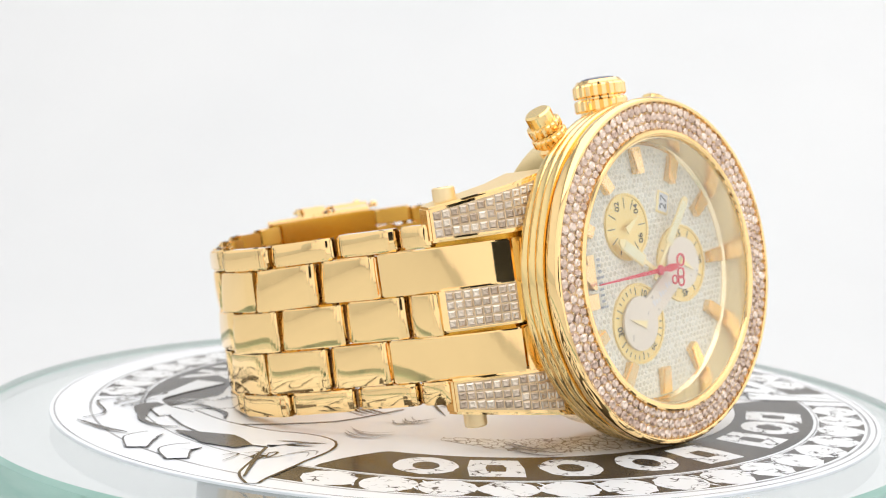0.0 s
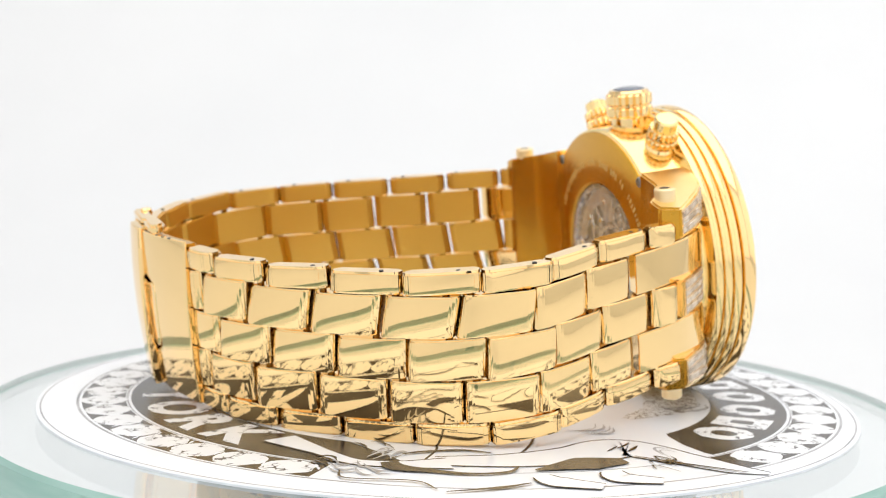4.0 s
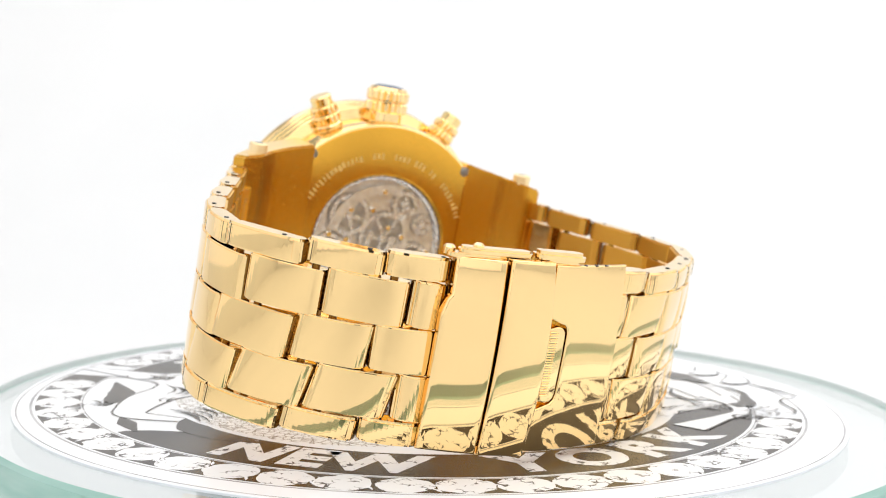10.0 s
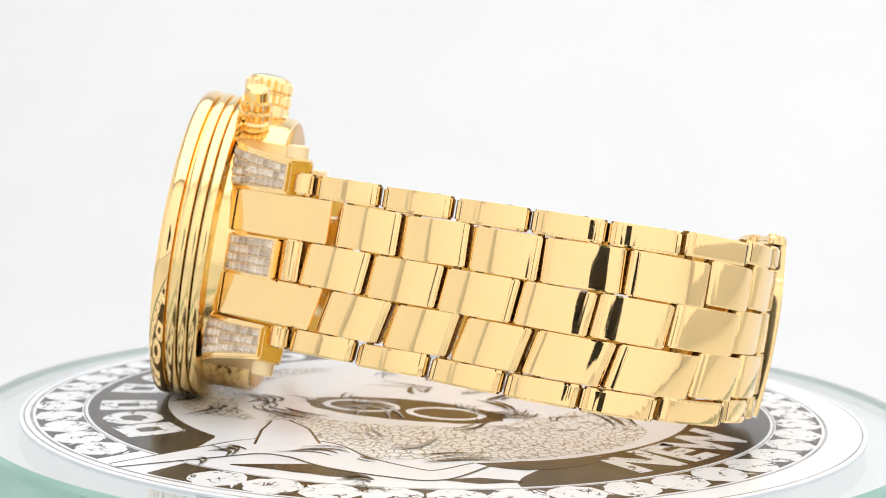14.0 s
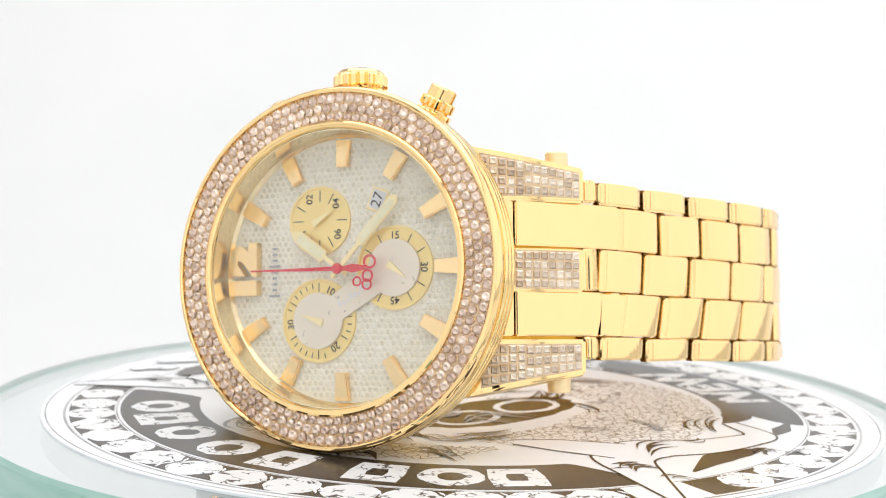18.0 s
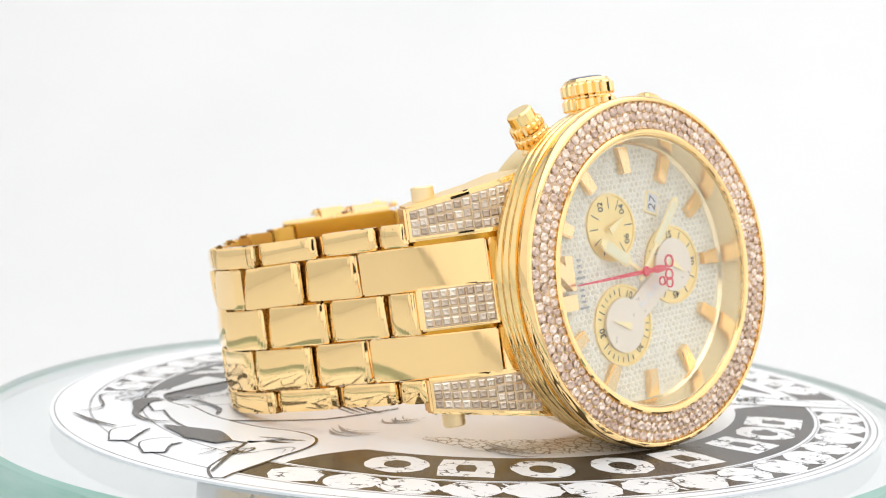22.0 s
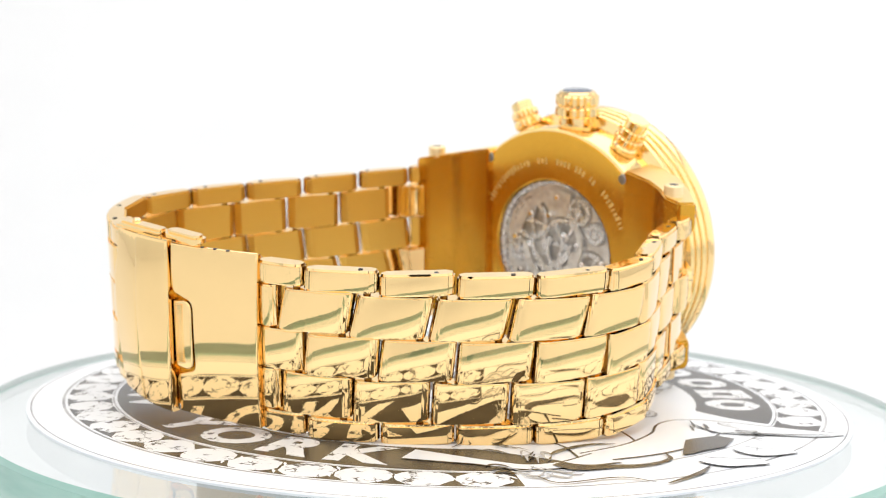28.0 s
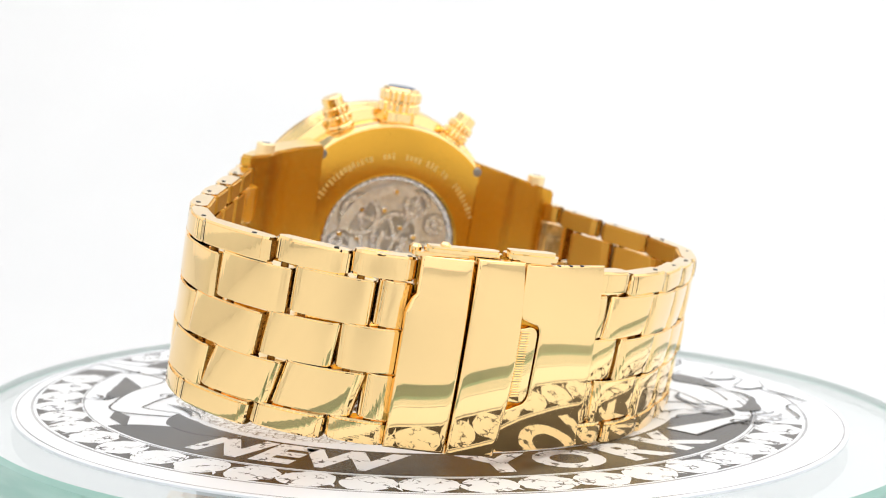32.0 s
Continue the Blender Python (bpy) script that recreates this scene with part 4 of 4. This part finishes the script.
def pave(me, parent, sx, face, start, limit):
    """Square stones in tight rows, flush in a lug's face, over a dull setting."""
    z0, sz = start
    pts = [(sx * x, y) for x, y in face]
    total = sum(math.dist(p, q) for p, q in zip(pts, pts[1:]))
    bed = bmesh.new()
    low, top = [], []
    for x, y in pts:
        for row, z in ((low, z0 - 0.1), (top, limit(abs(x)) + 0.1)):
            row.append((bed.verts.new((x, y + 0.06, sz * z)), bed.verts.new((x - 0.3 * sx, y - 0.4, sz * z))))
    for i in range(len(pts) - 1):
        for k in (0, 1):
            bed.faces.new((low[i][k], low[i + 1][k], top[i + 1][k], top[i][k]))
        for row in (low, top):
            bed.faces.new((row[i][0], row[i + 1][0], row[i + 1][1], row[i][1]))
    for i in (0, -1):
        bed.faces.new((low[i][0], low[i][1], top[i][1], top[i][0]))
    part("setting", bed, gem_bed, parent, "rose-grey setting under the stones")
    for p, tan in along(pts, int(total / 1.06)):
        nrm = Vector((tan.y, -tan.x))
        if nrm.y < 0:
            nrm = -nrm
        n3, t3 = Vector((nrm.x, nrm.y, 0)), Vector((tan.x, tan.y, 0))
        room = limit(abs(p.x)) - z0
        rows = max(1, int(room / 1.06))
        for r in range(rows):
            z = z0 + room * (r + 0.5) / rows
            lean = Matrix.Rotation(random.uniform(-0.1, 0.1), 3, t3)
            n4 = lean @ n3
            part("diamond", me, None, parent, m=frame_of((p.x + n3.x * 0.05, p.y + n3.y * 0.05, sz * z), t3, n4, t3.cross(n4)))


build_lugs()

# the loop of the bracelet, outer face, from the six o'clock lug round to twelve
LOOP = [(-28.6, -14.3), (-31.2, -20.7), (-34.9, -29.6), (-39.0, -38.9), (-42.5, -47.5), (-45.0, -56.4), (-45.0, -63.7), (-43.1, -68.6),
        (-38.7, -73.7), (-30.5, -79.4), (-27.2, -80.7), (-23.5, -81.8), (-16.4, -83.3), (-10.1, -83.2), (-4.0, -81.9), (3.4, -79.5),
        (9.3, -77.1), (15.0, -74.1), (22.7, -67.2), (29.8, -59.5), (34.1, -54.0), (36.7, -47.7), (37.6, -42.0), (36.7, -37.7),
        (33.8, -31.4), (30.4, -22.9), (28.5, -14.3)]
HALF = 11.7
ROWS = ((8.6, HALF), (2.85, 8.55), (-2.8, 2.8), (-8.55, -2.85), (-HALF, -8.6))


def smooth_loop():
    pts = [Vector(p) for p in LOOP]
    pts = [2 * pts[0] - pts[1]] + pts + [2 * pts[-1] - pts[-2]]
    out = []
    for i in range(1, len(pts) - 2):
        p0, p1, p2, p3 = pts[i - 1:i + 3]
        for k in range(40):
            t = k / 40
            out.append(0.5 * ((2 * p1) + (p2 - p0) * t + (2 * p0 - 5 * p1 + 4 * p2 - p3) * t * t + (3 * p1 - p0 - 3 * p2 + p3) * t ** 3))
    out.append(pts[-2])
    return out


LOOP_POINTS = smooth_loop()
LOOP_S = [0.0]
for a, b in zip(LOOP_POINTS, LOOP_POINTS[1:]):
    LOOP_S.append(LOOP_S[-1] + (b - a).length)


def on_loop(s):
    k = min(max(int(np.searchsorted(LOOP_S, s)) - 1, 0), len(LOOP_S) - 2)
    f = (s - LOOP_S[k]) / (LOOP_S[k + 1] - LOOP_S[k])
    return LOOP_POINTS[k].lerp(LOOP_POINTS[k + 1], f)


def s_near(x, y):
    return LOOP_S[min(range(len(LOOP_POINTS)), key=lambda i: (LOOP_POINTS[i] - Vector((x, y))).length)]


SIX_RISE = ((-14, 0.3), (-26, 0.1), (-45, -0.2), (-64, -0.2), (-75, 0.35), (-82, 0.95))
TWELVE_RISE = ((-14, -0.35), (-28, -0.6), (-40, -0.8), (-61, -0.5), (-72, 0.15), (-79, 0.7), (-82, 0.95))


def rise(x, y):
    """The bracelet stands unevenly: how far the loop lies above the head's middle."""
    known = SIX_RISE if x < 0 else TWELVE_RISE
    return float(np.interp(-y, [-p[0] for p in known], [p[1] for p in known]))


LINK_MESHES = {}
LOOSE = random.Random(11)   # play in the joints


def link_mesh(length, height, lean0=0.0, lean1=0.0, twist=0.009, crown=0.12, bow=0.13):
    """A bracelet link: a slab with a softly rounded outer face; x along the loop, y outwards, z across. Its ends may lean."""
    key = (round(length, 1), round(height, 2), round(lean0, 3), round(lean1, 3), twist)
    if key not in LINK_MESHES:
        thick = 2.9
        h, half = height / 2, length / 2
        edge = [(x, y + 0.13 - bow) for x, y in ((0.6, -0.33), (0.3, -0.5), (0.09, -0.74), (0.0, -1.1))]
        outline = [(-half + 1.0, -thick), (-half, -thick + 0.8)] + [(-half + x, y) for x, y in edge[::-1]]
        for u in (-0.93, -0.84, -0.72, -0.57, -0.4, -0.2, 0.0, 0.2, 0.4, 0.57, 0.72, 0.84, 0.93):
            outline.append((u * (half - 0.6), 0.02 - bow * u * u - 0.14 * u ** 6))
        outline += [(half - x, y) for x, y in edge] + [(half, -thick + 0.8), (half - 1.0, -thick)]
        bm = plan_prism(outline, -h, h, bevel=0.3 if height < 4 else 0.17)
        for k in (-0.75, -0.4, 0.0, 0.4, 0.75):
            bmesh.ops.bisect_plane(bm, geom=bm.verts[:] + bm.edges[:] + bm.faces[:], plane_co=(0, 0, k * h), plane_no=(0, 0, 1))
        for v in bm.verts:
            if v.co.y > -1.45:
                v.co.y -= crown * (v.co.z / h) ** 2 + twist * v.co.x * v.co.z   # hand-polished: crowned and slightly twisted
            v.co.x -= (lean0 + (lean1 - lean0) * (v.co.x / length + 0.5)) * v.co.z
        bm.normal_update()
        for f in bm.faces:
            if f.calc_center_median().y < -thick + 0.5:
                f.material_index = 1
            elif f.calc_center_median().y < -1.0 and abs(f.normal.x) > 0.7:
                # end walls in the darkened gold: painted shade of the gaps
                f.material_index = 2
        LINK_MESHES[key] = soften(finish(bm, "link", [link_gold, link_inner, gap_shade_gold], 0))
    return LINK_MESHES[key]


def link(s0, s1, row, name="link", label="", lean=(0.0, 0.0)):
    z0, z1 = row
    a, b = on_loop(s0), on_loop(s1)
    tan = (b - a).normalized()
    t3 = Vector((tan.x, tan.y, 0))
    n3 = Vector((tan.y, -tan.x, 0))
    centre = (a + b) / 2
    if n3.dot(Vector((centre.x + 2, centre.y + 45, 0))) < 0:
        n3 = -n3
    bulge = (on_loop((s0 + s1) / 2) - centre).dot(Vector((n3.x, n3.y)))
    o = (centre.x + n3.x * bulge * 0.7, centre.y + n3.y * bulge * 0.7, (z0 + z1) / 2 + rise(*centre))
    ez = t3.cross(n3)
    play = Matrix.Rotation(LOOSE.uniform(-0.02, 0.02), 3, n3) @ Matrix.Rotation(LOOSE.uniform(-0.022, 0.022), 3, "Z") @ Matrix.Rotation(LOOSE.uniform(-0.018, 0.018), 3, t3)
    t3, n3, ez = play @ t3, play @ n3, play @ ez
    return part(name, link_mesh((b - a).length - LOOSE.choice((0.2, 0.3, 0.3, 0.4, 0.5)), z1 - z0 - 0.15, *lean, *((0.009, 0.12, 0.17) if centre.x > -6 else (0.0, 0.03, 0.38))), None, watch, label, m=frame_of(o, t3, n3, ez))


def sweep(s0, s1, z0, z1, out, deep, steps, bevel=0.3):
    """A slab that follows the loop between two places, raised above it by out."""
    outer, inner = [], []
    for i in range(steps + 1):
        s = s0 + (s1 - s0) * i / steps
        p, q = on_loop(s), on_loop(s + 0.05)
        tan = (q - p).normalized()
        nrm = Vector((tan.y, -tan.x))
        if nrm.dot(p - Vector((-2, -45))) < 0:
            nrm = -nrm
        outer.append(p + nrm * out)
        inner.append(p - nrm * deep)
    return plan_prism([tuple(p) for p in outer] + [tuple(p) for p in inner[::-1]], z0, z1, bevel=bevel)


def spread(known):
    """Joints along the loop: known places, with the number of equal links between them."""
    out = [s_near(*known[0][0])]
    for (p, n) in known[1:]:
        a, b = out[-1], s_near(*p)
        out += [a + (b - a) * (i + 1) / n for i in range(n)]
    return out


def out_of_loop(s, out):
    p, q = on_loop(s), on_loop(s + 0.05)
    tan = (q - p).normalized()
    nrm = Vector((tan.y, -tan.x))
    if nrm.dot(p - Vector((-2, -45))) < 0:
        nrm = -nrm
    return p + nrm * out


def bent_sheet(outline, out, deep, bevel, swell=0.25, twist=0.0):
    """An outline in (place along the loop, height), thickened, swollen a little and bent to the loop."""
    bm = bmesh.new()
    low = [bm.verts.new((s, -deep, z)) for s, z in outline]
    top = [bm.verts.new((s, out, z)) for s, z in outline]
    n = len(outline)
    front = bm.faces.new(top)
    bm.faces.new(low[::-1])
    for i in range(n):
        bm.faces.new((top[i], low[i], low[(i + 1) % n], top[(i + 1) % n]))
    bmesh.ops.recalc_face_normals(bm, faces=bm.faces)
    if bevel:
        bmesh.ops.bevel(bm, geom=list(front.edges), offset=bevel, segments=3, affect="EDGES", profile=0.5)
    s0, s1 = min(p[0] for p in outline), max(p[0] for p in outline)
    z0, z1 = min(p[1] for p in outline), max(p[1] for p in outline)
    for axis, a, b, step in ((0, s0, s1, 1.0), (2, z0, z1, 1.6)):
        k = int((b - a) / step)
        for i in range(1, k):
            co, no = [0, 0, 0], [0, 0, 0]
            co[axis], no[axis] = a + (b - a) * (i + 0.13) / k, 1
            bmesh.ops.bisect_plane(bm, geom=bm.verts[:] + bm.edges[:] + bm.faces[:], plane_co=co, plane_no=no)
    mid, half, mid_s = (z0 + z1) / 2, (z1 - z0) / 2, (s0 + s1) / 2
    for v in bm.verts:
        s, h, z = v.co
        p = out_of_loop(s, h - (swell * ((z - mid) / half) ** 2 + twist * (s - mid_s) * (z - mid) if h > 0 else 0.0))
        v.co = (p.x, p.y, z)
    bmesh.ops.triangulate(bm, faces=[f for f in bm.faces if len(f.verts) > 4])
    return bm


def build_bracelet():
    clasp0, clasp1 = s_near(-23.6, -81.8), s_near(3.3, -79.1)
    six_even = spread([((-31.3, -20.8), 0), ((-41.5, -47.7), 3), ((-44.3, -57.4), 1), ((-42.6, -67.9), 1), ((-36.0, -75.3), 1), ((-27.2, -80.7), 1)]) + [clasp0 + 0.8]
    six_odd = spread([((-33.4, -26.4), 0), ((-41.0, -45.4), 2), ((-44.1, -64.0), 2), ((-38.2, -73.4), 1), ((-30.5, -79.3), 1)]) + [clasp0 + 0.8]
    six_odd = [six_odd[0] - 9.6] + six_odd
    twelve_even = spread([((30.3, -22.9), 0), ((33.8, -31.4), 1), ((36.8, -40.8), 1), ((29.6, -59.3), 2), ((14.6, -73.5), 2)])
    twelve_even += [twelve_even[-1] - 10.1, clasp1 - 0.6]
    twelve_odd = spread([((32.5, -28.6), 0), ((36.2, -37.8), 1), ((36.3, -47.6), 1), ((24.5, -64.3), 2), ((8.9, -76.4), 2)]) + [clasp1 - 0.6]
    twelve_odd = [twelve_odd[0] + 9.4] + twelve_odd
    for r, row in enumerate(ROWS):
        even = r in (1, 3)
        joints = six_even if even else six_odd
        for a, b in zip(joints, joints[1:]):
            link(a, b, row, lean=((0.0, 0.0, 0.1, 0.22, 0.1)[r],) * 2 if b < clasp0 else (0.0, 0.0))
        if not even:
            link(0.1, joints[0], row, "end_link")
        joints = twelve_even if even else twelve_odd
        for a, b in zip(joints, joints[1:]):
            link(b, a, row, lean=[(0.04, 0.2, 0.1, 0.04, 0.0)[r] * min(max((LOOP_S[-1] - 12 - q) / 26, 0.0), 1.0) for q in (b, a)] if clasp1 < b else (0.0, 0.0))
        if not even:
            link(joints[0], LOOP_S[-1] - 0.1, row, "end_link")
        if even:
            for sx in (1, -1):
                x1, y1 = on_loop(twelve_even[0] if sx > 0 else six_even[0])
                dz = rise(sx, -20)
                x1 = abs(x1)
                ends = (Vector((21.6, -7.2)), Vector((27.4, -13.0)), Vector((x1 - 0.05, y1 + 0.15)))
                face = [tuple(ends[0] * (1 - u) ** 2 + ends[1] * 2 * u * (1 - u) + ends[2] * u * u) for u in np.linspace(0, 1, 10)]
                back = [(x1 - 2.8, y1 + 0.6), (26.6, -19.6), (25.2, -16.4), (23.2, -13.6), (19.2, -9.4)]
                bm = plan_prism([(sx * x, y) for x, y in face + back], row[0] + 0.02 + dz, row[1] - 0.02 + dz, bevel=0.18)
                if sx < 0 and r == 3:
                    for v in bm.verts:
                        if v.co.y < -17.5:
                            v.co.y -= 0.2 * (v.co.z - (row[0] + row[1]) / 2 - dz)
                part("long_end_link", bm, gold, watch, "long polished gold end link")
                spacer = [(17.8, -5.6), (19.6, -6.0), (21.4, -7.0), (19.0, -9.2), (17.0, -8.0)]
                part("spacer", plan_prism([(sx * x, y) for x, y in spacer], row[0] + 0.03 + dz, row[1] - 0.03 + dz, bevel=0.15), gold, watch)
    # pins at the joints, coloured with the same painted gap shade
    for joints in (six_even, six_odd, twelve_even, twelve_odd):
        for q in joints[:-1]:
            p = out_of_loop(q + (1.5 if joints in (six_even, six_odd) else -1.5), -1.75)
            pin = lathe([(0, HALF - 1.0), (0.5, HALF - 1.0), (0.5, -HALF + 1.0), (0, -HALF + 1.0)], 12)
            part("hinge_pin", pin, gap_shade_gold, watch, "hinge pin inside the links, gold darkened with gap shade", m=frame_of((p.x, p.y, rise(*p)), Vector((1, 0, 0)), Vector((0, 0, 1)), Vector((0, -1, 0))))
    # clasp
    up = rise(-8, -82)
    seam1, seam2 = s_near(-16.4, -83.3), s_near(-10.1, -83.2)
    lo, hi = -HALF + 0.1 + up, HALF + 0.6 + up
    clasp = part("clasp", sweep(clasp0 + 0.8, clasp1 - 0.4, lo + 0.6, hi - 0.6, -0.5, 2.6, 16), brushed, watch, "fold-over gold clasp, closed")
    flap_end = seam1 - 0.1
    flap = [(clasp0 + (flap_end - clasp0) * k / 8, lo) for k in range(9)] + [(flap_end - (flap_end - clasp0 - 0.9) * k / 7, hi) for k in range(8)] + [(clasp0 + 0.9, hi - 4.6), (clasp0 + 0.5, hi - 5.2), (clasp0, hi - 7.0)]
    part("fold_cover", soften(finish(bent_sheet(flap, 1.3, 0.4, 0.35, 0.75, 0.004), "fold_cover", gold, 0)), None, clasp, "polished safety flap")
    t0, t1, mid, half_t = seam2, seam2 + 3.7, up - 0.2, 4.9

    def tongue_line(grow, end):
        """The cover's free edge with its rounded tongue, from low to high."""
        h, r = half_t + grow, 1.3
        pts = [(end, lo), (end, mid - h - 1.6), (end + 0.5, mid - h - 0.6)]
        pts += [(t1 + grow - r + r * math.sin(radians(d)), mid - h + r - r * math.cos(radians(d))) for d in (0, 30, 60, 90)]
        pts += [(t1 + grow - r + r * math.cos(radians(d)), mid + h - r + r * math.sin(radians(d))) for d in (0, 30, 60, 90)]
        return pts + [(end + 0.5, mid + h + 0.6), (end, mid + h + 1.6), (end, hi)]
    bow = [0.55 * (1 - (2 * k / 8 - 1) ** 2) for k in range(9)]
    cover = [(seam1 + 0.12, hi + 0.3 - (hi - lo + 0.4) * k / 8) for k in range(9)]
    edge = [(t0 + bow[k], lo - 0.1 + (hi - lo + 0.4) * k / 8) for k in range(9)]
    part("clasp_cover", soften(finish(bent_sheet(cover + edge, 1.55, 0.45, 0.35, 0.75, 0.004), "clasp_cover", gold, 0)), None, clasp, "polished clasp cover with a straight free edge")
    tab = [(t0 + 0.75, mid - half_t + 0.3), (t0 + 0.75, mid), (t0 + 0.75, mid + half_t - 0.3)]
    tab += [(t1 - 1.2 + 1.2 * math.sin(radians(d)), mid + half_t - 1.2 + 1.2 * math.cos(radians(d))) for d in (0, 30, 60, 90)]
    tab += [(t1 - 1.2 + 1.2 * math.cos(radians(d)), mid - half_t + 1.2 - 1.2 * math.sin(radians(d))) for d in (0, 30, 60, 90)]
    part("release_tab", soften(finish(bent_sheet(tab[::-1], 0.62, 0.45, 0.25, 0.1), "release_tab", gold, 0)), None, clasp, "rounded release tab with fine ribs")
    notch = tongue_line(0.28, t0 + 0.45)
    n = 8
    far = [(clasp1, hi - (hi - lo) * k / n) for k in range(n + 1)]
    top = [(t0 + 0.45 + (clasp1 - t0 - 0.45) * k / n, hi) for k in range(1, n)]
    low = [(clasp1 - (clasp1 - t0 - 0.45) * k / n, lo) for k in range(1, n)]
    part("clasp_plate", soften(finish(bent_sheet(notch + top + far + low, 0.6, 0.45, 0.22, 0.55, 0.003), "clasp_plate", gold, 0)), None, clasp, "polished clasp plate")
    for k in range(26):
        z = mid - half_t + 1.1 + 0.32 * k
        p, q = out_of_loop(t0 + 1.0, 0.66), out_of_loop(t0 + 2.3, 0.66)
        along_tab = (q - p).normalized()
        part("grip_rib", box((q - p).length, 0.2, 0.17, 0.05, 1), gold, clasp, m=frame_of(((p.x + q.x) / 2, (p.y + q.y) / 2, z), Vector((along_tab.x, along_tab.y, 0)), Vector((along_tab.y, -along_tab.x, 0)), Vector((0, 0, -1))))
    # hinged latch bar and thumb tab on the upper edge
    def capsule(half, r, n=8):
        """A rounded bar outline in (x, z)."""
        return [(half + r * math.cos(radians(a)), r * math.sin(radians(a))) for a in np.linspace(-90, 90, n)] + [(-half + r * math.cos(radians(a)), r * math.sin(radians(a))) for a in np.linspace(90, 270, n)]

    def upright(p, inward, z):
        return frame_of((p.x, p.y + inward, z), Vector((1, 0, 0)), Vector((0, 0, 1)), Vector((0, -1, 0)))
    p = on_loop(seam1 - 1.9)
    part("latch_base", prism(capsule(4.6, 1.0), -0.2, 0.3, bevel=0.1), gold, clasp, m=upright(p, 1.3, hi))
    part("clasp_latch", prism(capsule(3.9, 1.05), 0.0, 0.7, bevel=0.3), gold, clasp, "rounded latch lever", m=upright(on_loop(seam1 - 1.2), 1.2, hi + 0.42))
    part("latch_hinge", lathe([(0, 1.0), (0.5, 0.9), (0.75, 0.6), (0.75, -0.2), (0, -0.2)], 20), gold, clasp, m=upright(on_loop(seam1 - 6.9), 1.2, hi))
    p = on_loop(seam2 + 1.6)
    part("tab_stem", prism(capsule(2.1, 0.8), 0.0, 0.5, bevel=0.05), gold, clasp, m=upright(p, 1.3, hi - 0.05))
    part("thumb_tab", prism(capsule(2.4, 1.25, 12), 0.0, 1.0, bevel=0.42), gold, clasp, "oval thumb tab", m=upright(p, 1.3, hi + 0.4))
    part("latch_pin", lathe([(0, 0.5), (0.4, 0.42), (0.65, 0.2), (0.7, 0), (0, 0)], 20), gold, clasp, m=upright(on_loop(seam1 - 3.4), 1.2, hi + 1.08))
    # black discs on the plate's edge paint the shade of three pin holes
    for k in range(3):
        p = on_loop(seam2 + 5.6 + 2.0 * k)
        part("painted_pin_hole", lathe([(0, 0.03), (0.28, 0.03), (0.28, -0.1), (0, -0.1)], 12), ink, clasp, m=frame_of((p.x, p.y + 0.15, hi + 0.0), Vector((1, 0, 0)), Vector((0, 0, 1)), Vector((0, -1, 0))))
    # each long outer link gets a black disc as its hole's painted shade
    for joints in (six_odd, twelve_odd):
        for a, b in zip(joints, joints[1:]):
            q, p = on_loop((a + b) / 2 + 2.6), on_loop((a + b) / 2)
            inward = (Vector((-2, -45)) - q).normalized() * 1.3
            if abs(b - a) > 7:
                part("painted_pin_hole", lathe([(0, 0.02), (0.3, 0.02), (0.3, -0.1), (0, -0.1)], 12), ink, watch, m=frame_of((q.x + inward.x, q.y + inward.y, HALF - 0.03 + rise(*p)), Vector((1, 0, 0)), Vector((0, 0, 1)), Vector((0, -1, 0))))


build_bracelet()


# ---- what moves: the plate, the print and the watch turn together ----
def motions():
    times = [i * 0.5 for i in range(65)]
    for thing, rest in ((turntable, Matrix.Identity(4)), (printed_disc, Matrix.Identity(4)), (watch, WATCH_POSE)):
        walk(thing, [(t, Matrix.Rotation(radians(TURN_RATE * t), 4, "Z") @ rest) for t in times])


motions()
